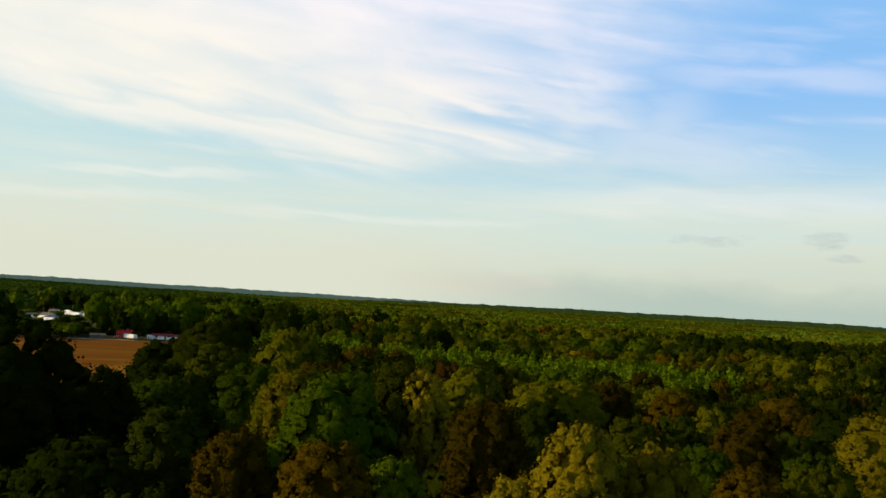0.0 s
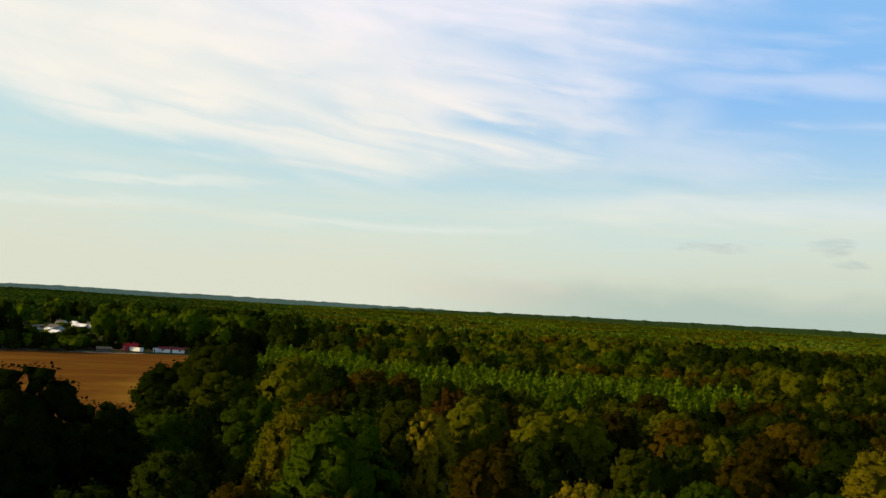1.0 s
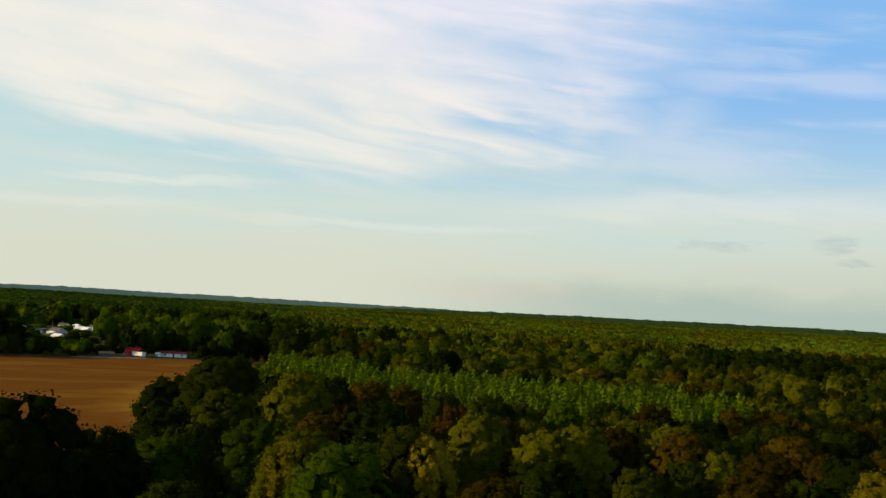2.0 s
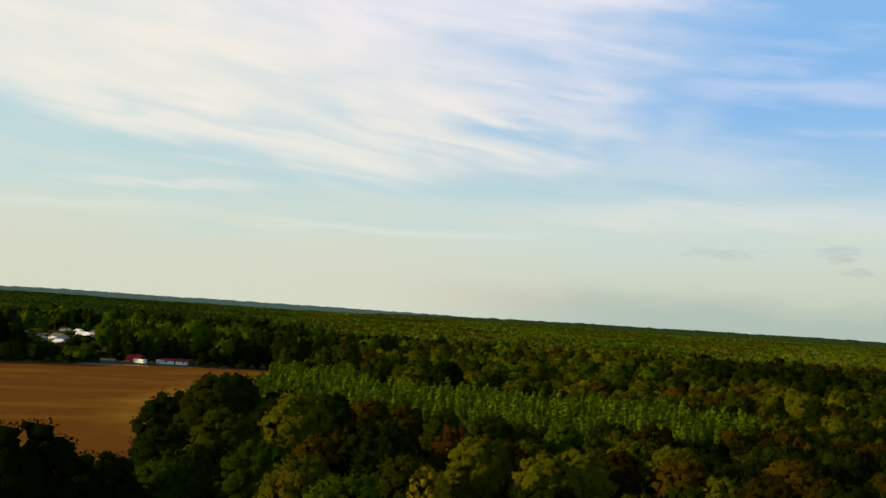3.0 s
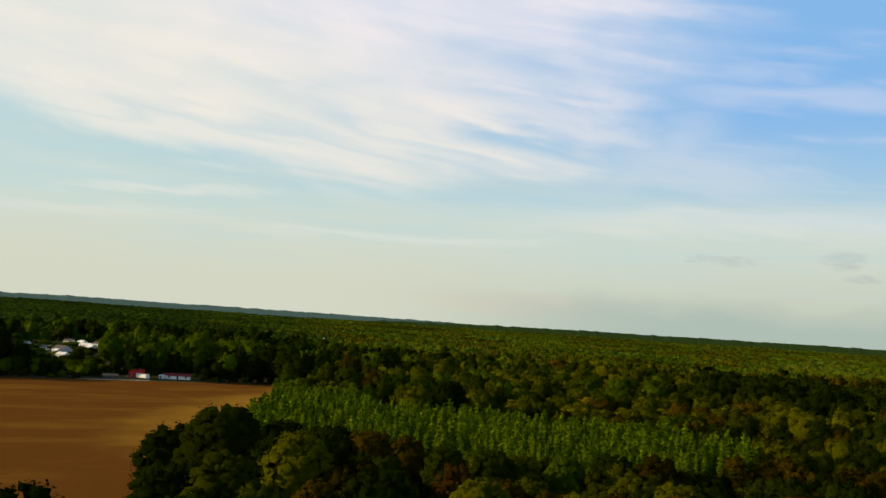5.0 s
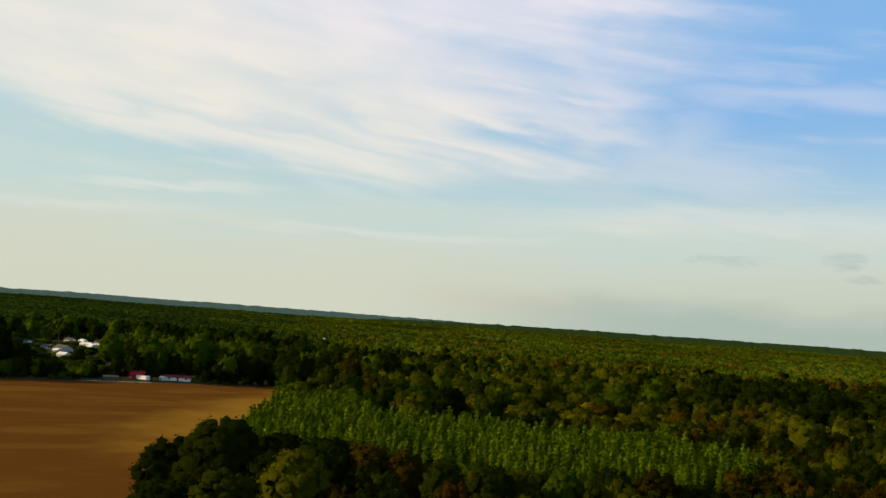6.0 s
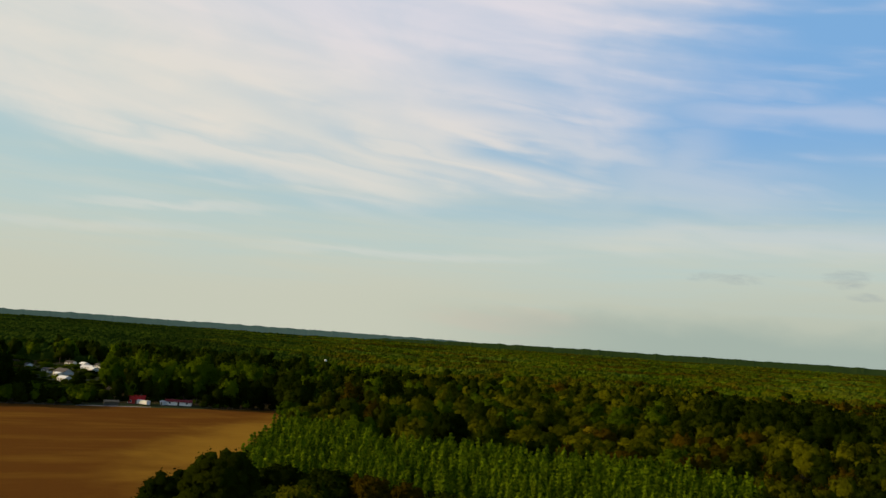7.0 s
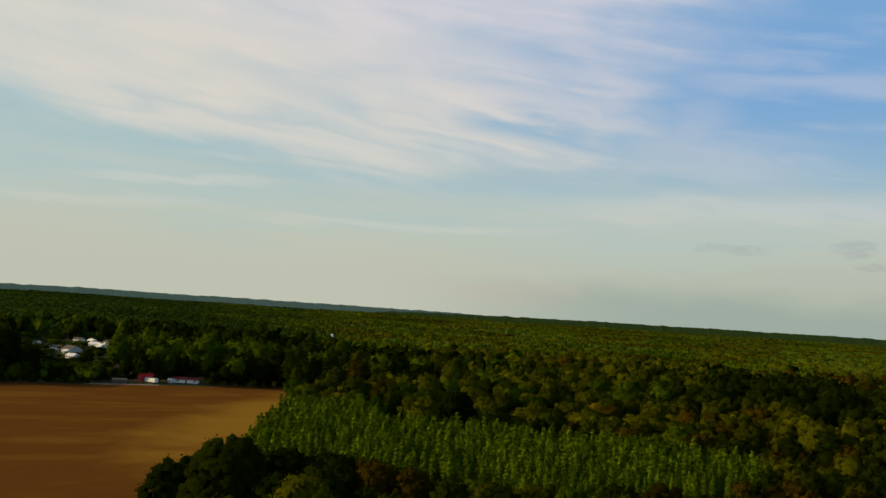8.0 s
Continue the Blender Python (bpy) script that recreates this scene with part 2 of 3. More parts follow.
def plain_material(name, c, rough=0.7, grain=6.0, spread=0.18, metal=0.0):
    m, n = material(name)
    at = place(n)
    dirt = n.math("ADD", n.math("MULTIPLY", n.noise(at, 0.5, 3.0), 0.6), n.math("MULTIPLY", n.noise(at, grain, 4.0, 0.6), 0.4))
    finish(n, n.mix(dirt, tuple(k * (1 - spread) for k in c), tuple(min(1.0, k * (1 + spread)) for k in c)), rough, 0.3, metal)
    return m


def canopy_material():
    """The far forest's treetops."""
    m, n = material("far_canopy")
    at = place(n)
    own = n.named("tone")
    stand, tops = n.noise(at, 0.006, 3.0, 0.55), n.noise(at, 0.09, 3.0, 0.6)
    a = n.mix(n.step(n.math("ADD", n.math("MULTIPLY", stand, 0.8), n.math("MULTIPLY", own, 0.2)), 0.42, 0.60), LEAF_COLOURS["green"], LEAF_COLOURS["olive"])
    a = n.mix(n.math("MULTIPLY", n.step(n.math("ADD", n.noise(at, 0.0085, 3.0), n.math("MULTIPLY", own, 0.12)), 0.54, 0.68), 0.85), a, LEAF_COLOURS["brown"])
    a = n.mix(n.math("MULTIPLY", n.step(n.noise(at, 0.0045, 2.0), 0.52, 0.66), 0.75), a, (0.055, 0.085, 0.006))
    a = n.mix(n.math("MULTIPLY", n.step(tops, 0.5, 0.8), 0.4), a, (0.07, 0.078, 0.006))
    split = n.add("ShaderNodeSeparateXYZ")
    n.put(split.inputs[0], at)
    # deeper green towards the left, by bearing with a ragged edge
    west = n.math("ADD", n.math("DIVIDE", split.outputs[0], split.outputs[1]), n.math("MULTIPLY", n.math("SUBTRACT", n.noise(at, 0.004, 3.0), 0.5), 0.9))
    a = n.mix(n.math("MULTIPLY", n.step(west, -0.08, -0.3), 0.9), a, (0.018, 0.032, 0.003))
    adjust = n.add("ShaderNodeHueSaturation")
    n.put(adjust.inputs["Value"], n.math("MULTIPLY", n.span(own, 0.0, 1.0, 0.9, 1.4), n.span(n.noise(at, 0.0035, 3.0, 0.55), 0.32, 0.68, 0.6, 1.3)))
    n.put(adjust.inputs["Color"], a)
    finish(n, adjust.outputs[0], 0.9, 0.0)
    return m


def ridge_material(name, c, haze_glow):
    """A far wooded ridge; the haze of miles of air is put in as emission."""
    m, n = material(name)
    at = place(n)
    v = n.noise(at, 0.012, 5.0, 0.6)
    p = n.add("ShaderNodeBsdfDiffuse")
    n.put(p.inputs[0], n.mix(v, tuple(k * 0.7 for k in c), tuple(k * 1.3 for k in c)))
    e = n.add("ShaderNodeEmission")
    n.put(e.inputs[0], n.mix(v, tuple(k * 0.85 for k in haze_glow), tuple(k * 1.15 for k in haze_glow)))
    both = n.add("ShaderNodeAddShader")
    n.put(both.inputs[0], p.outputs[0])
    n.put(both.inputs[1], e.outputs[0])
    n.put(n.add("ShaderNodeOutputMaterial").inputs[0], both.outputs[0])
    return m


FLOOR = litter_material()
SOIL = soil_material()
TURF = turf_material("lawn", (0.026, 0.042, 0.007), (0.055, 0.060, 0.012))
GRAVEL = plain_material("gravel", (0.42, 0.33, 0.24), 0.95)
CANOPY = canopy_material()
WHITE_WALL = plain_material("white_siding", (0.83, 0.79, 0.70), 0.6, 3.0, 0.06)
CREAM_WALL = plain_material("cream_siding", (0.62, 0.58, 0.50), 0.7, 3.0, 0.08)
RED_WALL = plain_material("red_boards", (0.52, 0.035, 0.02), 0.7, 4.0, 0.2)
RED_ROOF = plain_material("red_metal_roof", (0.48, 0.022, 0.014), 0.7, 2.0, 0.12)
DULL_RED_ROOF = plain_material("dull_red_roof", (0.26, 0.035, 0.03), 0.6, 2.0, 0.2)
GREY_ROOF = plain_material("grey_shingles", (0.10, 0.085, 0.07), 0.9, 5.0, 0.2)
PALE_ROOF = plain_material("pale_metal_roof", (0.86, 0.83, 0.75), 0.6, 2.0, 0.08)
WEATHERED = plain_material("weathered_boards", (0.09, 0.08, 0.055), 0.9, 6.0, 0.3)
GLASS = plain_material("window_glass", (0.03, 0.035, 0.04), 0.08, 1.0, 0.1)
DARK = plain_material("dark_opening", (0.03, 0.03, 0.03), 0.8)
RUBBER = plain_material("rubber", (0.02, 0.02, 0.02), 0.9)
STEEL = plain_material("steel", (0.5, 0.5, 0.5), 0.4, 4.0, 0.1, 1.0)


# ---- mesh helpers ----
def mesh_of(name, verts, faces, mats):
    me = bpy.data.meshes.new(name)
    me.from_pydata(verts, [], faces)
    for m in mats:
        me.materials.append(m)
    return me


def part(name, bm, mat, parent, label=""):
    me = bpy.data.meshes.new(name)
    bm.to_mesh(me)
    bm.free()
    me.materials.append(mat)
    ob = new(name, me)
    ob.parent = parent
    return tagged(ob, label)


def box_bm(x0, x1, y0, y1, z0, z1, bevel=0.0):
    bm = bmesh.new()
    bmesh.ops.create_cube(bm, size=1.0)
    for v in bm.verts:
        v.co = ((x0 + x1) / 2 + v.co.x * (x1 - x0), (y0 + y1) / 2 + v.co.y * (y1 - y0), (z0 + z1) / 2 + v.co.z * (z1 - z0))
    if bevel:
        bmesh.ops.bevel(bm, geom=bm.edges[:], offset=bevel, segments=2, affect="EDGES")
    return bm


def ball(cx, cy, cz, rx, ry, rz, rng, around=7, rings=4, rough=0.15):
    """A lumpy closed ball: vertices, four-cornered faces and outward normals."""
    v = [(0, 0, -1.0)]
    for i in range(1, rings):
        t = math.pi * i / rings
        for j in range(around):
            a = 2 * math.pi * (j + 0.5 * (i % 2)) / around
            v.append((math.sin(t) * math.cos(a), math.sin(t) * math.sin(a), -math.cos(t)))
    v.append((0, 0, 1.0))
    normal = np.array(v)
    v = normal * (1 + rough * (rng.random((len(v), 1)) * 2 - 1))
    v = v * (rx, ry, rz) + (cx, cy, cz)
    f, last = [], len(v) - 1
    for j in range(around):
        k = (j + 1) % around
        f.append((0, 1 + k, 1 + j, 1 + j))
        for i in range(rings - 2):
            a, b = 1 + i * around, 1 + (i + 1) * around
            f.append((a + j, a + k, b + k, b + j))
        a = 1 + (rings - 2) * around
        f.append((a + j, a + k, last, last))
    return v, f, normal


def sprays(centres, normals, soft, size, rng, long=1.0, flutter=0.25):
    """A folded four-cornered leaf spray at each centre, facing along its normal and shaded along soft."""
    n = normals / np.linalg.norm(normals, axis=1, keepdims=True)
    r = rng.normal(size=n.shape)
    a = np.cross(n, r)
    a /= np.linalg.norm(a, axis=1, keepdims=True)
    b = np.cross(n, a)
    s = size[:, None]
    q = np.stack([centres - a * s * long, centres - b * s * 0.62 + n * s * 0.22, centres + a * s * long, centres + b * s * 0.62 + n * s * 0.22], 1)
    f = np.arange(len(centres) * 4).reshape(-1, 4)
    soft = soft * (1 - flutter) + n * flutter
    soft = soft / np.linalg.norm(soft, axis=1, keepdims=True)
    return q.reshape(-1, 3), f, np.repeat(soft, 4, 0)


def as_faces(pieces):
    """Joins (vertices, faces, normals) pieces; a face that repeats its last corner is a triangle."""
    vs, fs, ns, k = [], [], [], 0
    for v, f, normal in pieces:
        vs.append(np.asarray(v, float))
        fs.append(np.asarray(f, int) + k)
        ns.append(np.asarray(normal, float))
        k += len(v)
    return np.concatenate(vs), np.concatenate(fs), np.concatenate(ns)


def face_list(f):
    return [tuple(q) if q[2] != q[3] else tuple(q[:3]) for q in f.tolist()]


def leafy_mesh(name, v, f, normals, mats):
    me = mesh_of(name, v.tolist(), face_list(f), mats)
    me.shade_smooth()
    me.normals_split_custom_set_from_vertices(normals.tolist())
    return me


def broadleaf_crown(seed, count, leaf, lobes, ring, wide):
    """Crown of a tree 20 m high and 2 wide across: rounded lobes of foliage, fringed with leaf sprays, over a ragged heart."""
    rng = np.random.default_rng(seed)
    foot = max(2.5, 20.0 - 3.1 * wide)
    half = (20.0 - foot) / 2
    mid = foot + half
    k = np.arange(lobes)
    up = 0.97 - 1.72 * ((k + 0.5) / lobes) ** 0.9
    turn = k * 2.39996 + rng.random() * 6 + rng.normal(size=lobes) * 0.25
    flat = np.sqrt(1 - np.abs(up) ** 2.15)
    reach = 0.64 + 0.20 * rng.random(lobes)
    c = np.stack([np.cos(turn) * flat * wide * reach, np.sin(turn) * flat * wide * reach, mid + up * half * (0.55 + 0.3 * reach)], 1)
    r = (0.75 + 1.15 * rng.random(lobes)) * (46 / lobes) ** 0.37 * (wide / 6.0) ** 0.8
    c[:, 2] = np.minimum(c[:, 2], 20.3 - r)
    pick = rng.choice(lobes, count, p=r**2 / (r**2).sum())
    d = rng.normal(size=(count, 3))
    out = c - (0, 0, mid)
    out /= np.linalg.norm(out, axis=1, keepdims=True)
    d /= np.linalg.norm(d, axis=1, keepdims=True)
    d = d + out[pick] * 0.6 + (0, 0, 0.2)
    d /= np.linalg.norm(d, axis=1, keepdims=True)
    at = c[pick] + d * (r[pick] * (0.72 + 0.46 * rng.random(count)))[:, None]
    whole = at - (0, 0, mid - 0.3 * half)
    whole /= np.linalg.norm(whole, axis=1, keepdims=True)
    soft = d * (0.8 if lobes > 40 else 0.55) + whole + (0, 0, 0.15 if lobes > 40 else 0.6)
    soft /= np.linalg.norm(soft, axis=1, keepdims=True)
    pieces = [sprays(at, d + rng.normal(size=d.shape) * 0.5, soft, leaf * (0.5 + 1.0 * rng.random(count)), rng, 1.0, 0.14)]
    pieces.append(ball(0, 0, mid - 0.05 * half, wide * (0.54 if wide < 4 else 0.72), wide * (0.54 if wide < 4 else 0.72), half * 0.7, rng, *((6, 4) if lobes < 12 else (8, 5)), 0.2))
    for i in range(lobes):
        v, f, normal = ball(*c[i], r[i] * 0.80, r[i] * 0.80, r[i] * 0.74, rng, *ring, 0.28)
        normal = normal * (0.8 if lobes > 40 else 0.55) + out[i] + (0, 0, 0.15 if lobes > 40 else 0.6)
        pieces.append((v, f, normal / np.linalg.norm(normal, axis=1, keepdims=True)))
    v, f, normals = as_faces(pieces)
    v[:, 2] *= 20.0 / np.sort(v[:, 2])[-6]
    v[:, :2] *= wide * 1.03 / np.quantile(np.hypot(v[:, 0], v[:, 1]), 0.97)
    return v, f, normals


def pine_crown(seed, count, leaf):
    """Crown of a young pine 13 m high: whorls of upswept tufts round a narrow cone."""
    rng = np.random.default_rng(seed)
    q = rng.random(count) ** 0.8
    whorl = np.clip(np.round(q * 11) / 11 + rng.normal(size=count) * 0.012, 0, 1)
    z = 2.6 + whorl * 10.4
    lean = 0.85 + 0.3 * rng.random()
    r = 1.75 * lean * (1 - whorl) ** 0.75 + 0.10
    a = rng.random(count) * 6.2832
    reach = 0.72 + 0.42 * rng.random(count)
    at = np.stack([np.cos(a) * r * reach, np.sin(a) * r * reach, z], 1)
    side = np.stack([np.cos(a), np.sin(a), np.full(count, 0.9)], 1)
    top = ball(0, 0, 12.3, 0.2, 0.2, 0.85, rng, 6, 3, 0.1)
    cone = ball(0, 0, 6.6, 1.55 * lean, 1.55 * lean, 5.3, rng, *((8, 8) if count > 200 else (6, 7)), 0.14)
    cone[0][:, :2] *= np.clip((12.4 - cone[0][:, 2:3]) / 7.0, 0.15, 1.15)
    return as_faces([sprays(at, side + rng.normal(size=(count, 3)) * 0.35, side, leaf * (0.6 + 0.8 * rng.random(count)), rng, 1.25, 0.08), top, cone])


def tube(points, radii, sides=8):
    v, f = [], []
    for (x, y, z), r in zip(points, radii):
        for j in range(sides):
            a = 2 * math.pi * j / sides
            v.append((x + r * math.cos(a), y + r * math.sin(a), z))
    for i in range(len(points) - 1):
        for j in range(sides):
            k = (j + 1) % sides
            f.append((i * sides + j, i * sides + k, (i + 1) * sides + k, (i + 1) * sides + j))
    v = np.array(v)
    axis = np.repeat(np.array(points, float), sides, 0)
    return v, f, (v - axis) / np.linalg.norm(v - axis, axis=1, keepdims=True)


def trunk_shape(seed, height, foot, radius):
    """A tapered, slightly bent trunk with limbs that fork into the crown."""
    rng = np.random.default_rng(seed)
    bend = rng.normal(size=2) * 0.35
    pts = [(bend[0] * t * t, bend[1] * t * t, height * 0.8 * t) for t in np.linspace(0, 1, 6)]
    pieces = [tube(pts, [radius * (1.35 if i == 0 else 1 - 0.15 * i) for i in range(6)])]
    for i in range(6):
        a, z = i * 2.4 + rng.random(), foot + (height * 0.72 - foot) * (0.1 + 0.15 * i)
        reach = height * (0.17 - 0.012 * i)
        lx, ly = math.cos(a) * reach, math.sin(a) * reach
        pieces.append(tube([(0, 0, z), (lx * 0.5, ly * 0.5, z + reach * 0.45), (lx, ly, z + reach * 1.1)], [radius * 0.42, radius * 0.28, radius * 0.1], 6))
    return as_faces(pieces)


# ---- plan ----
FIELD = [(-520, 283), (-224, 443), (-97, 512), (-82, 445), (-74, 390), (-70, 350), (-66, 300), (-59, 245), (-56, 205), (-60, 174), (-100, 148), (-300, 118), (-520, 118)]
PLANTATION = [(-54, 226), (-61, 300), (-65, 356), (-48, 360), (-20, 310), (20, 300), (40, 302), (64, 299), (83, 276), (86, 244), (48, 207), (12, 203), (-12, 212), (-40, 226)]


# far houses: x, y, turn, length, width, eaves, rise, sort
VILLAGE = [
    (-350, 746, 20, 5.0, 4.5, 2.4, 1.2, 0), (-311, 697, 35, 9.0, 5.5, 2.5, 1.3, 0), (-292, 680, 15, 14.0, 9.0, 2.6, 2.6, 2), (-287, 660, 20, 5.0, 4.0, 2.5, 1.0, 1),
    (-264, 617, 24, 8.0, 5.0, 2.6, 1.4, 1), (-346, 819, 24, 10.0, 5.0, 2.6, 1.4, 0), (-331, 812, 10, 9.0, 5.0, 2.6, 1.4, 1), (-309, 766, 30, 11.0, 5.0, 2.6, 1.4, 1),
    (-290, 731, 12, 7.0, 5.0, 3.2, 1.6, 1), (-314, 806, 24, 9.0, 5.0, 2.6, 1.3, 0),
]


def inside(x, y, poly):
    hit, j = False, len(poly) - 1
    for i, (xi, yi) in enumerate(poly):
        xj, yj = poly[j]
        if (yi > y) != (yj > y) and x < (xj - xi) * (y - yi) / (yj - yi) + xi:
            hit = not hit
        j = i
    return hit


def near_edge(x, y, poly, d):
    return any(inside(x + a * d, y + b * d, poly) for a, b in ((1, 0), (-1, 0), (0, 1), (0, -1)))


def blend(v, a, b):
    t = min(1.0, max(0.0, (v - a) / (b - a)))
    return t * t * (3 - 2 * t)


def wave(x, y, size, seed=0.0):
    return noise.noise((x / size, y / size, seed))


def canopy_height(x, y):
    """How high the treetops stand above the ground."""
    close = 18.3 - 0.062 * x
    close = min(23.5, max(13.0, close))
    middle = 19.0 - 8.5 * blend(x, -35, 40) + 6.0 * blend(x, 110, 180)
    far = 13.0 + 5.0 * (1 - blend(x / max(y, 1), -0.3, 0.0))
    h = close + (middle - close) * blend(y, 190, 330)
    h = h + (far - h) * blend(y, 480, 900)
    return h + (2.4 * wave(x, y, 130, 7.0) if y > 330 else 0.0)


def settlement_gap(x, y):
    """The clearing before and round the far white houses."""
    s = x / y
    return -0.50 < s < -0.375 and 470 < y < 830


def before_shed(x, y):
    """Open ground in front of the two small sheds by the far houses."""
    return 462 < y < 527 and min(abs(x / y + 0.4836), abs(x / y + 0.4219)) < 0.0055


def hue_at(x, y, rng):
    """Kind of leaf by stand: darker on the left, browner on the right."""
    s = x / (0.5 * y + 20)
    loose = 0.2 if y < 200 else 0.13
    a = wave(x, y, 38, 4.0) + rng.normal() * loose
    b = wave(x, y, 55, 9.0) + rng.normal() * loose
    if y > 340:
        a = 0.6 * a + 0.8 * wave(x, y, 170, 4.5)
        b = 0.6 * b + 0.7 * wave(x, y, 210, 9.5)
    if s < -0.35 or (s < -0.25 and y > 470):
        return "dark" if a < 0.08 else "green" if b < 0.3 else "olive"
    if 296 < y < 350 and rng.random() < 0.3:
        return "dark"
    if b > 0.46 and -0.2 < s < 0.55 and y < 120:
        return "gold"
    if a > (0.10 if y < 200 else 0.19) + 0.35 * (1 - blend(s, 0.0, 0.7)):
        return "brown" if b < 0.2 and (y < 340 or rng.random() < 0.45) else "olive"
    if b < -0.48:
        return "rust" if a > 0.25 and y < 250 else "brown"
    return "dark" if a < -0.16 + 0.36 * blend(s, 0.2, 0.8) else "green" if a < 0.04 else "olive"


# ---- ground ----
def build_ground():
    n = 48
    xs, ys = np.linspace(-4800, 4800, n), np.linspace(-4800, 4800, n)
    v = [(x, y, -0.02) for y in ys for x in xs]
    f = [(j * n + i, j * n + i + 1, (j + 1) * n + i + 1, (j + 1) * n + i) for j in range(n - 1) for i in range(n - 1)]
    tagged(new("ground", mesh_of("ground", v, f, [FLOOR])), "dark leaf-littered forest floor reaching to the horizon", "ground", kind="structure")


def flat_sheet(name, poly, z, mat, label, category, cuts=0):
    bm = bmesh.new()
    bm.faces.new([bm.verts.new((x, y, z)) for x, y in poly])
    bmesh.ops.triangulate(bm, faces=bm.faces[:])
    if cuts:
        bmesh.ops.subdivide_edges(bm, edges=bm.edges[:], cuts=cuts, use_grid_fill=True)
        for v in bm.verts:
            v.co.z += 0.12 * (1 + wave(v.co.x, v.co.y, 60, 2.0))
    me = bpy.data.meshes.new(name)
    bmesh.ops.recalc_face_normals(bm, faces=bm.faces[:])
    bm.to_mesh(me)
    bm.free()
    me.materials.append(mat)
    return tagged(new(name, me), label, category, kind="structure")


build_ground()
flat_sheet("field", FIELD, 0.03, SOIL, "bare red-brown ploughed field with pale straw bands", "field", 5)
flat_sheet("yard", [(-196, 459), (-134, 492), (-134, 512), (-160, 512), (-196, 480)], 0.02, TURF, "mown grass yard between field and woods", "lawn")
flat_sheet("lawn", [(-240, 590), (-225, 640), (-285, 760), (-300, 830), (-370, 830), (-355, 730), (-300, 600)], 0.02, TURF, "mown grass clearing round white houses", "lawn")
flat_sheet("driveway", [(-191, 463.6), (-158, 481.5), (-159, 484), (-192, 466.5)], 0.06, GRAVEL, "pale gravel drive along the field edge", "driveway")


# ---- far distance ----
def far_canopy():
    """Treetops of the far woods as one bumpy sheet."""
    rows = np.geomspace(720, 3500, 280)
    cols = np.radians(np.linspace(-30, 29.5, 560))
    rr, aa = np.meshgrid(rows, cols, indexing="ij")
    x, y = rr * np.sin(aa), rr * np.cos(aa)
    # each tree is a dome at a jittered point of a square grid
    pitch = 11.0

    def scatter(i, j, k):
        t = np.sin(i * 127.1 + j * 311.7 + k * 74.7) * 43758.5453
        return t - np.floor(t)

    ci, cj = np.floor(x / pitch), np.floor(y / pitch)
    dome, tone = np.full_like(x, -9.0), np.zeros_like(x)
    for di in (-1, 0, 1):
        for dj in (-1, 0, 1):
            i, j = ci + di, cj + dj
            cx, cy = (i + scatter(i, j, 1)) * pitch, (j + scatter(i, j, 2)) * pitch
            size = 6.0 + 5.0 * scatter(i, j, 3)
            d = ((x - cx) ** 2 + (y - cy) ** 2) / size**2
            h = 5.5 * np.sqrt(np.clip(1 - d, 0, 1)) + 4.0 * scatter(i, j, 4) ** 2 - 1.0 * (d > 1)
            tone = np.where(h > dome, scatter(i, j, 5), tone)
            dome = np.maximum(dome, h)
    swell = np.array([2.5 * wave(px, py, 90, 3.0) + 4.0 * wave(px, py, 420, 6.0) for px, py in zip(x.ravel(), y.ravel())]).reshape(x.shape)
    rng = np.random.default_rng(5)
    z = 5.0 + dome + swell + (rng.random(x.shape) - 0.5) * 1.6 + np.clip((rr - 640) / 3000, 0, 1) * 19.0 - 7.0 * (1 - np.clip((rr - 820) / 420, 0, 1))
    z[:3] = np.array([[-1.0], [0.5], [2.0]])
    inner = x / y
    gap = (inner < -0.37) & (inner > -0.51) & (y < 860)
    z[gap] = -1.0
    w = x.shape[1]
    v = np.stack([x.ravel(), y.ravel(), z.ravel()], 1)
    i, j = np.meshgrid(np.arange(x.shape[0] - 1), np.arange(w - 1), indexing="ij")
    k = (i * w + j).ravel()
    f = np.stack([k, k + 1, k + w + 1, k + w], 1)
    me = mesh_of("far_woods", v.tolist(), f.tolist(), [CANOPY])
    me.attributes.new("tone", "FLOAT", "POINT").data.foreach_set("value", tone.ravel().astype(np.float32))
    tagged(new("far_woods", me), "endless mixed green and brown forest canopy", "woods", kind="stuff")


def ridge(name, dist, left, right, base, height, swell, mat, label, seed):
    """A long low ridge with a ragged treeline, far behind everything."""
    n = 420
    v, f = [], []
    for i in range(n):
        t = i / (n - 1)
        a = radians(left + (right - left) * t)
        fall = math.sin(math.pi * min(1.0, max(0.0, t))) ** 0.25
        h = height * fall + swell * wave(a * 57, 0, 5.0, seed) + 4.5 * wave(a * 57, 0, 0.6, seed) + 2.5 * wave(a * 57, 0, 0.2, seed)
        for d, z in ((dist - 500, -2.0), (dist - 180, base + (h - base) * 0.6), (dist, h), (dist + 150, -2.0)):
            v.append((d * math.sin(a), d * math.cos(a), z))
    for i in range(n - 1):
        for j in range(3):
            k = i * 4 + j
            f.append((k, k + 4, k + 5, k + 1))
    tagged(new(name, mesh_of(name, v, f, [mat])), label, "hills", kind="structure")


far_canopy()
# both ridges emit a little, standing in for haze
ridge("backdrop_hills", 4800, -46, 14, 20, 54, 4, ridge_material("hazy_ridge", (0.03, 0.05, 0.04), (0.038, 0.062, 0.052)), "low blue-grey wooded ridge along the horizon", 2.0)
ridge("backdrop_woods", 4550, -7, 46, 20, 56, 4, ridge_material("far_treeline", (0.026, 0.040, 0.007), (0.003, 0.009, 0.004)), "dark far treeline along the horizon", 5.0)


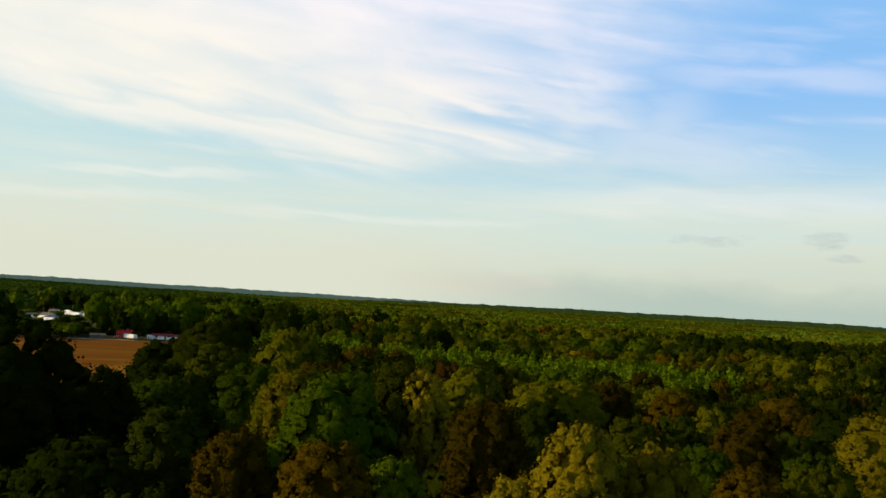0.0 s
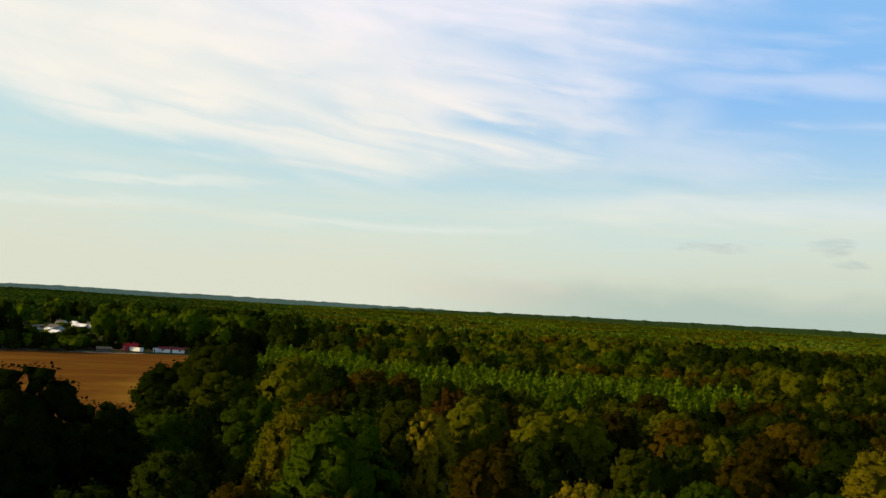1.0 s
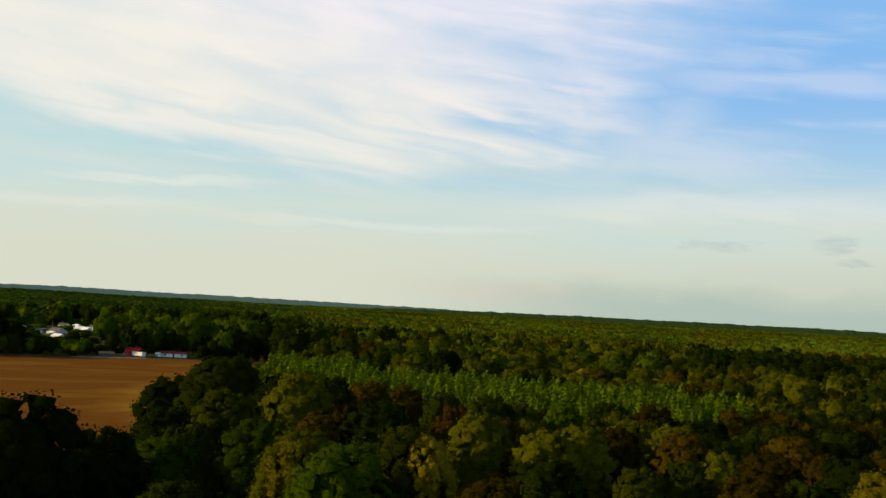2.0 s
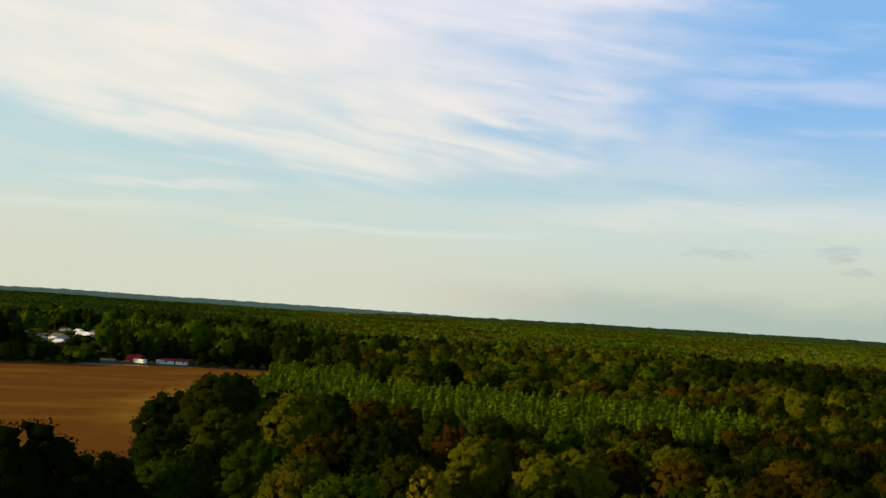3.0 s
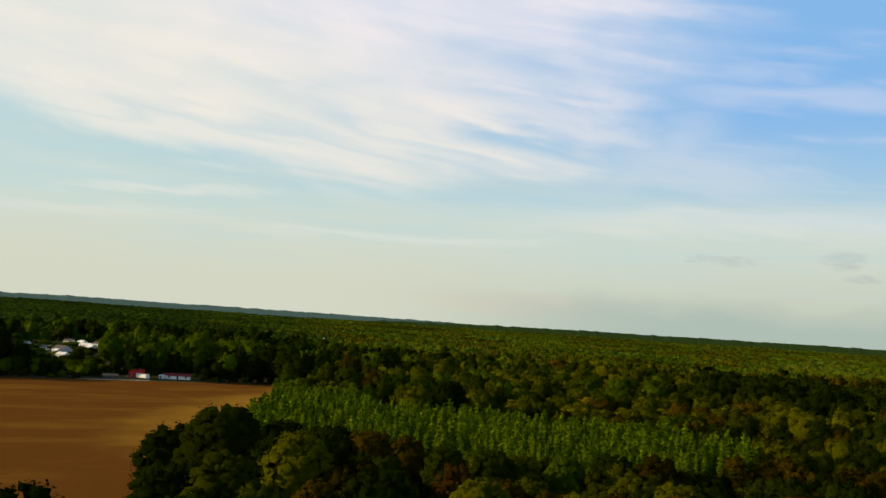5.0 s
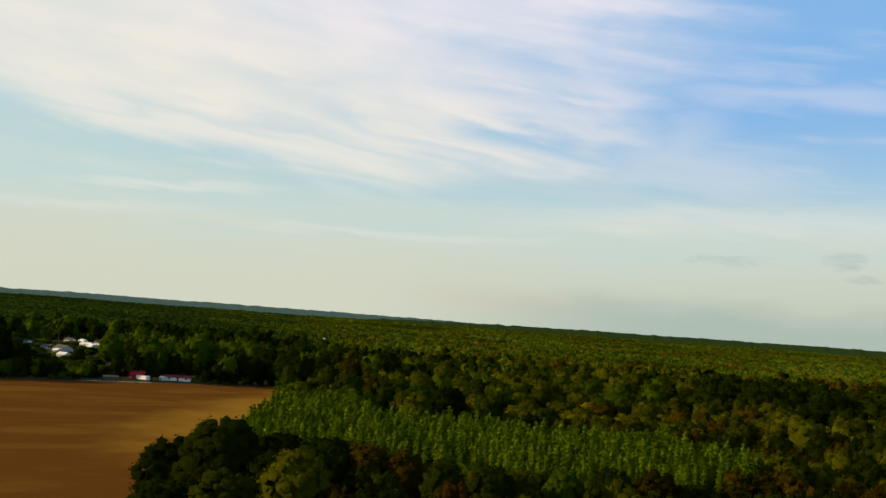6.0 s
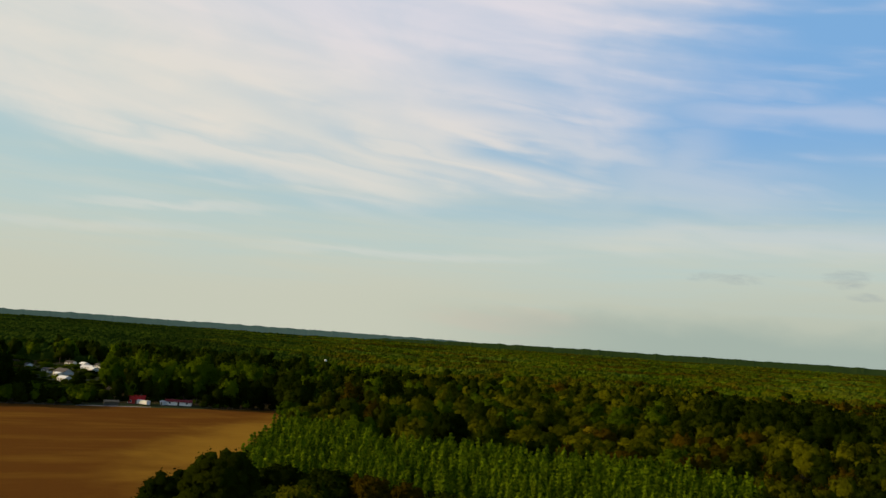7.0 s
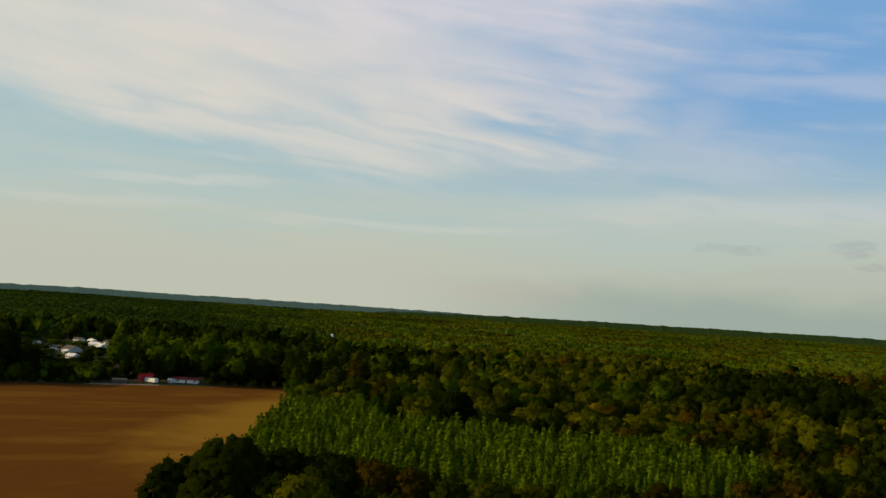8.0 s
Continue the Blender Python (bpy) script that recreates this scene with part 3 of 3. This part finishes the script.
# ---- trees ----
CROWNS, TRUNKS, PROTOTYPES = {}, {}, {}
LABELS = {
    "green": "leafy green oak with a lobed crown in the woods",
    "dark": "dark green dense oak at the edge of the woods, shade in its leaf colour",
    "moss": "dull moss-green oak with a broad rounded crown",
    "olive": "olive-green broadleaf tree in the woods",
    "gold": "yellow-green broadleaf tree with a sunlit crown",
    "brown": "brownish early-autumn broadleaf tree in the woods",
    "rust": "rust-red autumn tree among green ones",
}


WIDTHS = (3.4, 4.6, 6.0, 7.8, 10.0)


def width_class(h, r):
    """The built width nearest to that of a tree h high and 2 r wide."""
    return min(WIDTHS, key=lambda w: abs(math.log(w * h / (20.0 * r))))


def crown_data(kind, variant, wide=0.0):
    key = (kind, variant, wide)
    if key not in CROWNS:
        k = (wide / 6.0) ** 0.7 if wide else 1.0
        seed = variant + int(wide * 10)
        CROWNS[key] = {
            "near": lambda: broadleaf_crown(40 + seed, int(2500 * k), 0.155, int(150 * k), (5, 3), wide),
            "mid": lambda: broadleaf_crown(160 + seed, int(950 * k), 0.235, int(120 * k), (5, 3), wide),
            "soft": lambda: broadleaf_crown(270 + seed, int(340 * k), 0.44, int(29 * k), (5, 3), wide),
            "back": lambda: broadleaf_crown(380 + seed, int(130 * k), 0.66, int(16 * k), (5, 3), wide),
            "far": lambda: broadleaf_crown(490 + seed, int(18 * k), 1.2, int(6 * k), (5, 3), wide),
            "pine": lambda: pine_crown(20 + seed, 440, 0.26),
            "far_pine": lambda: pine_crown(30 + seed, 95, 0.42),
        }[kind]()
    return CROWNS[key]


def again(first, m):
    """A copy at the pose m, free of the first one's own scale."""
    return copy_thing(first, m @ Matrix.Diagonal((*(1 / k for k in first.scale), 1)))


def tree(kind, variant, hue, x, y, h, r, turn):
    """One broadleaf tree with trunk and crown, h metres high and 2 r wide."""
    wide = width_class(h, r)
    m = pose(x, y, 0, 0, 0, turn) @ Matrix.Diagonal((r / wide, r / wide, h / 20.0, 1))
    key = (kind, variant, hue, wide)
    if key in PROTOTYPES:
        return again(PROTOTYPES[key], m)
    base = new("broadleaf_tree")
    PROTOTYPES[key] = base
    tagged(base, LABELS[hue], "tree", "trees of the near woods")
    v, f, normals = crown_data(kind, variant, wide)
    c = new("crown", leafy_mesh("crown", v, f, normals, [LEAF[hue]]))
    t = new("trunk", leafy_mesh("trunk", *trunk_shape(variant, 20.0, max(4.0, 20.0 - 3.0 * wide), 0.34), [BARK]))
    c.parent = t.parent = base
    copy = copy_thing(base, m)
    for o in (c, t, base):
        bpy.data.objects.remove(o)
    PROTOTYPES[key] = copy
    return copy


def pine(variant, x, y, h, turn):
    m = pose(x, y, 0, 0, 0, turn) @ Matrix.Diagonal((h / 11.0, h / 11.0, h / 13.0, 1))
    key = ("pine", variant)
    if key in PROTOTYPES:
        return again(PROTOTYPES[key], m)
    base = new("pine_tree")
    tagged(base, "bright green young pine in plantation rows", "tree", "pines of the plantation")
    c = new("crown", leafy_mesh("crown", *crown_data("pine", variant), [LEAF["pine"]]))
    t = new("trunk", leafy_mesh("trunk", *as_faces([tube([(0, 0, 0), (0, 0, 6.0), (0, 0, 12.4)], [0.15, 0.10, 0.02], 7)]), [PINE_BARK]))
    c.parent = t.parent = base
    base.matrix_basis = m
    PROTOTYPES[key] = base
    return base


def woods(name, trees, label):
    """Many trees past counting as one mesh: rows of kind, variant, hue, x, y, h, r, turn."""
    hues = sorted({t[2] for t in trees})
    vs, fs, ns, mats, tones, k = [], [], [], [], [], 0
    rng = np.random.default_rng(3)
    for kind, variant, hue, x, y, h, r, turn in trees:
        built = 0.0 if hue == "pine" else width_class(h, r)
        v, f, normals = crown_data(kind, variant, built)
        c, s = math.cos(turn), math.sin(turn)
        full = 13.0 if hue == "pine" else 20.0
        wide = h / 11.0 if hue == "pine" else r / built
        vs.append(np.stack([(v[:, 0] * c - v[:, 1] * s) * wide + x, (v[:, 0] * s + v[:, 1] * c) * wide + y, v[:, 2] * h / full], 1))
        ns.append(np.stack([normals[:, 0] * c - normals[:, 1] * s, normals[:, 0] * s + normals[:, 1] * c, normals[:, 2]], 1))
        fs.append(f + k)
        mats.append(np.full(len(f), hues.index(hue)))
        tones.append(np.full(len(v), rng.random()))
        k += len(v)
        if h > 6.0:
            v, f, normals = as_faces([tube([(x, y, 0), (x, y, h * 0.72)], [0.016 * h, 0.008 * h], 5)])
            vs.append(v)
            ns.append(normals)
            fs.append(f + k)
            mats.append(np.full(len(f), len(hues)))
            tones.append(np.full(len(v), 0.5))
            k += len(v)
    v, f = np.concatenate(vs), np.concatenate(fs)
    me = leafy_mesh(name, v, f, np.concatenate(ns), [WOODS[h] for h in hues] + [BARK])
    me.polygons.foreach_set("material_index", np.concatenate(mats).astype(np.int32))
    me.attributes.new("tone", "FLOAT", "POINT").data.foreach_set("value", np.concatenate(tones).astype(np.float32))
    tagged(new(name, me), label, "woods", kind="stuff")


# trees that stand out: x, y, height, radius, leaf
KEY_TREES = [
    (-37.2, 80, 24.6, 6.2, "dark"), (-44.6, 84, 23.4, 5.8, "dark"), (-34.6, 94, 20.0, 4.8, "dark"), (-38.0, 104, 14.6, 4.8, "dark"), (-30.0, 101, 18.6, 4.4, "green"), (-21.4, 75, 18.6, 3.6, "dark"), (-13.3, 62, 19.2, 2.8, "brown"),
    (-8.3, 78, 22.4, 5.4, "green"), (-12.8, 82, 21.6, 3.0, "gold"), (-3.6, 86, 22.8, 4.0, "olive"), (-1.0, 84, 22.2, 2.6, "gold"), (-2.4, 62, 17.8, 2.4, "green"),
    (-6.4, 58, 19.2, 3.4, "brown"), (4.4, 72, 21.0, 3.8, "brown"), (8.5, 80, 17.4, 3.6, "dark"), (5.0, 54, 18.6, 2.2, "gold"), (8.6, 53, 21.9, 2.7, "gold"),
    (13.6, 54, 21.0, 2.7, "gold"), (19.0, 85, 15.8, 4.0, "green"), (12.5, 76, 16.5, 3.6, "dark"), (24.6, 70, 17.4, 3.0, "brown"), (30.6, 72, 17.6, 3.6, "olive"), (28.5, 96, 15.4, 4.2, "green"), (36.5, 86, 16.6, 3.8, "green"),
    (49.5, 101, 19.0, 4.6, "gold"), (19.0, 125, 19.4, 5.0, "olive"), (37.0, 140, 17.6, 5.6, "brown"), (39.5, 116, 15.8, 5.0, "brown"), (48.0, 134, 16.4, 5.4, "brown"),
    (58.0, 152, 16.4, 6.0, "brown"), (-42.5, 174, 22.8, 8.2, "dark"), (-38.5, 160, 23.8, 8.4, "moss"), (-30.5, 128, 21.6, 5.8, "moss"), (-49.6, 166, 19.4, 6.6, "dark"),
    (-44.6, 148, 15.6, 5.6, "dark"), (-14.0, 92, 21.4, 4.8, "olive"), (-31.0, 112, 18.2, 4.8, "dark"), (-20.0, 103, 20.8, 5.8, "green"), (2.0, 142, 19.6, 4.0, "rust"),
    (-30.5, 176, 20.2, 5.2, "dark"), (-21.5, 178, 19.8, 5.0, "dark"), (-14.0, 173, 20.0, 4.8, "brown"), (-7.0, 171, 19.6, 4.4, "brown"), (0.5, 165, 19.4, 4.4, "dark"), (8.5, 160, 19.6, 4.6, "dark"), (0.0, 345, 19.6, 7.4, "dark"), (-12.0, 354, 19.4, 6.6, "green"), (36.0, 332, 15.4, 5.6, "dark"),
    (-44.0, 196, 17.4, 5.2, "dark"), (-35.5, 198, 17.8, 5.4, "dark"), (-26.0, 195, 17.8, 5.2, "dark"), (-17.0, 191, 17.6, 5.2, "brown"), (-8.0, 186, 17.2, 4.8, "dark"), (33.0, 180, 18.0, 5.4, "dark"), (43.0, 186, 17.6, 5.6, "brown"), (23.0, 174, 18.0, 5.0, "green"),
    (66.0, 432, 11.0, 4.2, "gold"), (-20.0, 361, 20.6, 6.5, "green"), (-24.0, 64, 17.6, 4.6, "dark"), (-17.5, 56, 16.0, 3.6, "dark"), (12.0, 104, 18.0, 4.6, "dark"),
]


def plant_woods():
    rng = np.random.default_rng(11)
    near, joined, back = [], [], []
    own = np.random.default_rng(23)
    for x, y, h, r, hue in KEY_TREES:
        (near if y < 200 else joined).append(("near" if y < 104 else "mid", int(own.integers(4)), hue, x, y, h, r, own.random() * 360))
    y = 44.0
    while y < 960:
        gap = 9.0 if y < 170 else 8.6 if y < 300 else 13.0 if y < 560 else 13.0 + (y - 560) / 45
        left, right = -0.545 * y - 40, 0.52 * y + 22
        for i in range(int((right - left) / gap)):
            px, py = left + gap * (i + rng.random() * 0.9), y + gap * (rng.random() - 0.5) * 1.1
            keep, variant, turn, tall, wide = rng.random(), int(rng.integers(4)), rng.random() * 360, rng.normal(), rng.random()
            hue = hue_at(px, py, rng)
            if keep < 0.06 or inside(px, py, FIELD) or near_edge(px, py, FIELD, 4.5 if py < 420 else 2.0) or inside(px, py, PLANTATION):
                continue
            if any((px - k[0]) ** 2 + (py - k[1]) ** 2 < (k[3] * 1.05) ** 2 for k in KEY_TREES):
                continue
            h = canopy_height(px, py) * (1 + (0.11 if py < 250 else 0.17) * tall)
            # low near fill: its shade is put in as mostly dark leaves
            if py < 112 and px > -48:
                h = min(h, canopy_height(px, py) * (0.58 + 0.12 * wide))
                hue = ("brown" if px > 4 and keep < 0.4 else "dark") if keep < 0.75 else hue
            # taller trees out of view on the left, added to shade the near woods
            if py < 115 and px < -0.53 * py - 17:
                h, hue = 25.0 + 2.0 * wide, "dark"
            # lower trees beside them, their shade deepened by dark leaves
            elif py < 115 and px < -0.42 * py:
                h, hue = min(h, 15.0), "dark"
            if py > 400 and before_shed(px, py):
                continue
            if settlement_gap(px, py):
                if py > 585 and (keep < 0.30 or any(abs(px - k[0]) < 8 and -22 < py - k[1] < 8 for k in VILLAGE)):
                    continue
                h = 3.0 + 1.6 * wide + (4.0 * wide if py > 822 else 0.0)
            if px / py < -0.30 and 104 < py < 260 and not (py < 115 and px < -0.53 * py - 17):
                h = min(h, 34.0 * (1 - py / 185) - 1.0)
                if h < 6.5:
                    continue
            elif px / py < -0.22 and py < 200:
                h = min(h, 17.5)
            if -192 < px < -132 and py < 476 + (px + 192) * 0.55 + 40 and py > 455:
                continue
            if -86 < px < -40 and 345 < py < 470:
                h = 9.0 + 2.5 * wide
            if -62 < px < 62 and 140 < py < 240:
                h = min(h, (48.4 - 28.4 * py / (178 - 15 * blend(px, -25, 5))) * (0.90 + 0.08 * wide))
            # front trees: their shading is put into the leaf colour
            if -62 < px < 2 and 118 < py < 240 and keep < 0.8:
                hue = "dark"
            r = (3.5 + 2.7 * wide) * (0.75 + 0.25 * h / 18) * (1.5 if py > 320 else 0.95)
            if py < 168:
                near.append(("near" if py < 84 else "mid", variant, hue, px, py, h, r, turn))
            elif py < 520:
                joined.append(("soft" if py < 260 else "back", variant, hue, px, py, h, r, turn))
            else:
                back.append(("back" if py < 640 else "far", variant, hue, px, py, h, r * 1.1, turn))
        y += gap
    # hedgerow along the far side of the field and the wall of trees behind the houses
    for x0, y0, x1, y1, low, span in ((-330, 387.5, -197, 459.5, 5.0, 8.0), (-133, 494, -92, 516.5, 8.0, 7.0), (-197, 484, -128, 521, 11.0, 6.0), (-197, 481, -158, 503, 3.0, 3.0), (-160, 509, -130, 520, 3.0, 3.0), (-330, 387, -190, 462.5, 2.5, 2.5), (-134, 493, -96, 514, 2.5, 3.0)):
        steps = int(math.hypot(x1 - x0, y1 - y0) / 4.2)
        for i in range(steps):
            t = (i + rng.random()) / steps
            hx, hy, hh = x0 + (x1 - x0) * t, y0 + (y1 - y0) * t + rng.random() * 1.5, low + span * rng.random()
            if before_shed(hx, hy) and hy > 400:
                hh = 1.2
            elif settlement_gap(hx, hy):
                hh = min(hh, 3.5 + 2.0 * rng.random())
            joined.append(("back", int(rng.integers(4)), "dark" if rng.random() < 0.75 else "green", hx, hy, hh, 1.8 + 0.2 * hh, rng.random() * 360))
    # scrub between the far houses and the field
    scrub = np.random.default_rng(31)
    for _ in range(600):
        sy, slope, wide, turn = 470 + 330 * scrub.random(), -0.5 + 0.105 * scrub.random(), scrub.random(), scrub.random() * 360
        sx = slope * sy
        if near_edge(sx, sy, FIELD, 4.0) or inside(sx, sy, FIELD) or any(abs(sx - k[0]) < 8 and -11 < sy - k[1] < 7 for k in VILLAGE):
            continue
        if before_shed(sx, sy):
            continue
        sh = max(1.2, min(6.0, 29 * (1 - sy / 620) + 0.6)) * (0.75 + 0.4 * wide)
        joined.append(("far", int(scrub.integers(4)), "dark" if wide < 0.6 else "green", sx, sy, sh, 2.0 + 0.35 * sh, turn))
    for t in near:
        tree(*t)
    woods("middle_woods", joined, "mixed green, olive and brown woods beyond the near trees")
    woods("distant_woods", back, "distant mixed woods with rounded crowns")
    # pines in rows
    rows, count = [], 0
    for i in range(70):
        for j in range(60):
            px, py = -80 + 2.9 * i + rng.normal() * 0.45 + (j % 2) * 0.8, 195 + 3.3 * j + rng.normal() * 0.45
            variant, turn, tall, keep = int(rng.integers(5)), rng.random() * 360, rng.normal(), rng.random()
            if inside(px, py, PLANTATION) and keep > 0.12:
                rows.append((py, px, variant, turn, 13.2 + 1.0 * tall + 1.2 * wave(px, py, 30, 8.0)))
    rows.sort()
    for py, px, variant, turn, h in rows[:280]:
        pine(variant, px, py, h, turn)
    woods("pine_plantation", [("far_pine", v, "pine", px, py, h, 1.9, t) for py, px, v, t, h in rows[280:]], "bright green young pines standing in rows")


plant_woods()


# ---- buildings ----
def gable_roof(length, width, eaves, rise, over=0.4, thick=0.16):
    """Two sloping slabs with the ridge along x."""
    bm = bmesh.new()
    half, x = width / 2 + over, length / 2 + over
    drop = rise * over / (width / 2)
    prof = [(-half, eaves - drop), (0, eaves + rise), (half, eaves - drop), (half, eaves - drop + thick), (0, eaves + rise + thick), (-half, eaves - drop + thick)]
    ends = [[bm.verts.new((sx, py, pz)) for py, pz in prof] for sx in (-x, x)]
    for i in range(6):
        k = (i + 1) % 6
        bm.faces.new((ends[0][i], ends[0][k], ends[1][k], ends[1][i]))
    for e in ends:
        bm.faces.new((e[0], e[1], e[4], e[5]))
        bm.faces.new((e[1], e[2], e[3], e[4]))
    bmesh.ops.recalc_face_normals(bm, faces=bm.faces[:])
    return bm


def gable_walls(length, width, eaves, rise):
    bm = bmesh.new()
    prof = [(-width / 2, 0), (width / 2, 0), (width / 2, eaves), (0, eaves + rise), (-width / 2, eaves)]
    ends = [[bm.verts.new((sx, py, pz)) for py, pz in prof] for sx in (-length / 2, length / 2)]
    for i in range(5):
        k = (i + 1) % 5
        bm.faces.new((ends[0][i], ends[0][k], ends[1][k], ends[1][i]))
    for e in ends:
        bm.faces.new(e)
    bmesh.ops.recalc_face_normals(bm, faces=bm.faces[:])
    return bm


def window(parent, x, y, z, w, h, frame_mat):
    """A window in a wall that faces -y."""
    f = part("window", box_bm(x - w / 2, x + w / 2, y - 0.07, y + 0.02, z, z + h), frame_mat, parent)
    part("pane", box_bm(x - w / 2 + 0.08, x + w / 2 - 0.08, y - 0.10, y - 0.072, z + 0.08, z + h - 0.08), GLASS, f)
    part("sill", box_bm(x - w / 2 - 0.06, x + w / 2 + 0.06, y - 0.16, y - 0.072, z - 0.08, z - 0.002), frame_mat, f)


def house(name, label, x, y, turn, length, width, eaves, rise, wall, roof, windows=3, chimney=False, end_wall=None):
    base = new(name)
    tagged(base, label, "house" if name == "house" else name.replace("_", " "))
    part("wall", gable_walls(length, width, eaves, rise), wall, base)
    r = part("roof", gable_roof(length, width, eaves, rise), roof, base)
    if chimney:
        part("chimney", box_bm(length * 0.2, length * 0.2 + 0.7, -0.4, 0.3, eaves + rise * 0.6, eaves + rise + 0.8), GREY_ROOF, r, "grey chimney")
    part("foundation", box_bm(-length / 2 - 0.05, length / 2 + 0.05, -width / 2 - 0.05, width / 2 + 0.05, 0.0, 0.3), GREY_ROOF, base)
    yf = -width / 2
    for i in range(windows):
        wx = -length / 2 + length * (i + 0.5) / windows
        if i == windows // 2:
            d = part("door", box_bm(wx - 0.5, wx + 0.5, yf - 0.06, yf + 0.02, 0.3, 2.35), WEATHERED, base)
            part("handle", box_bm(wx + 0.34, wx + 0.42, yf - 0.11, yf - 0.062, 1.25, 1.33), STEEL, d)
        else:
            window(base, wx, yf, 1.1, 1.1, min(1.2, eaves - 1.35), WHITE_WALL if wall is not WHITE_WALL else CREAM_WALL)
    if end_wall:
        part("end_cladding", box_bm(-length / 2 - 0.12, -length / 2 - 0.01, -width / 2, width / 2, 0.3, eaves), end_wall, base, "white-painted end wall")
    base.matrix_basis = pose(x, y, 0, 0, 0, turn)
    return base


def trailer(x, y, turn):
    base = new("box_trailer")
    tagged(base, "white enclosed box trailer parked before a red house", "trailer")
    part("body", box_bm(-4.2, 4.2, -1.2, 1.2, 0.65, 2.65, 0.12), WHITE_WALL, base)
    part("chassis", box_bm(-4.0, 5.0, -0.5, 0.5, 0.45, 0.645), STEEL, base)
    part("door", box_bm(-4.26, -4.202, -1.0, 1.0, 0.8, 2.5), CREAM_WALL, base)
    for wx in (-0.6, 0.35):
        for wy in (-1.1, 1.1):
            bm = bmesh.new()
            bmesh.ops.create_cone(bm, cap_ends=True, segments=16, radius1=0.38, radius2=0.38, depth=0.24, matrix=pose(wx, wy, 0.38, 90))
            w = part("wheel", bm, RUBBER, base)
            bm = bmesh.new()
            bmesh.ops.create_cone(bm, cap_ends=True, segments=12, radius1=0.2, radius2=0.18, depth=0.26, matrix=pose(wx, wy, 0.38, 90))
            part("rim", bm, STEEL, w)
    base.matrix_basis = pose(x, y, 0.06, 0, 0, turn)


house("house", "red-roofed house with red boards and a white end wall", -171.0, 496.0, 10, 8.2, 6.0, 2.6, 2.0, RED_WALL, RED_ROOF, 3, True, WHITE_WALL)
trailer(-165.5, 490.5, -32)
house("mobile_home", "long white mobile home with a dull red roof", -150.0, 502.5, 10, 13.6, 4.4, 2.3, 0.9, WHITE_WALL, DULL_RED_ROOF, 3)
house("shed", "low weathered board shed at the field edge", -178.2, 477.6, 27, 7.0, 4.0, 1.9, 0.8, WEATHERED, WEATHERED, 1)
house("shed", "small white shed beside a mobile home", -157.2, 498.0, -30, 2.2, 2.2, 2.0, 0.5, WHITE_WALL, PALE_ROOF, 1)
for vx, vy, vt, vl, vw, ve, vr, vk in VILLAGE:
    house("house", "small white-sided house in a clearing" if vk < 2 else "wide low house with a large grey roof",
          vx, vy, vt - 52, vl, vw, ve, vr, WHITE_WALL if vk < 2 else CREAM_WALL, PALE_ROOF if vk == 1 else GREY_ROOF, 3)
house("shed", "small white shed among shrubs", -251.0, 519.0, 24, 4.0, 3.0, 2.6, 1.0, WHITE_WALL, PALE_ROOF, 1)
house("shed", "small white shed among shrubs", -221.5, 525.0, 24, 2.6, 2.0, 2.0, 0.6, WHITE_WALL, PALE_ROOF, 1)


def silo(x, y):
    base = new("silo")
    tagged(base, "tall white farm silo rising among distant trees", "silo")
    bm = bmesh.new()
    bmesh.ops.create_cone(bm, cap_ends=True, segments=24, radius1=1.6, radius2=1.6, depth=13.0, matrix=pose(0, 0, 6.5))
    part("body", bm, WHITE_WALL, base)
    bm = bmesh.new()
    bmesh.ops.create_uvsphere(bm, u_segments=24, v_segments=12, radius=1.62, matrix=pose(0, 0, 13.0) @ Matrix.Diagonal((1, 1, 0.7, 1)))
    bmesh.ops.bisect_plane(bm, geom=bm.verts[:] + bm.edges[:] + bm.faces[:], plane_co=(0, 0, 13.002), plane_no=(0, 0, -1), clear_outer=True)
    part("dome", bm, PALE_ROOF, base)
    base.matrix_basis = pose(x, y, 0)


silo(-152.0, 1072.0)
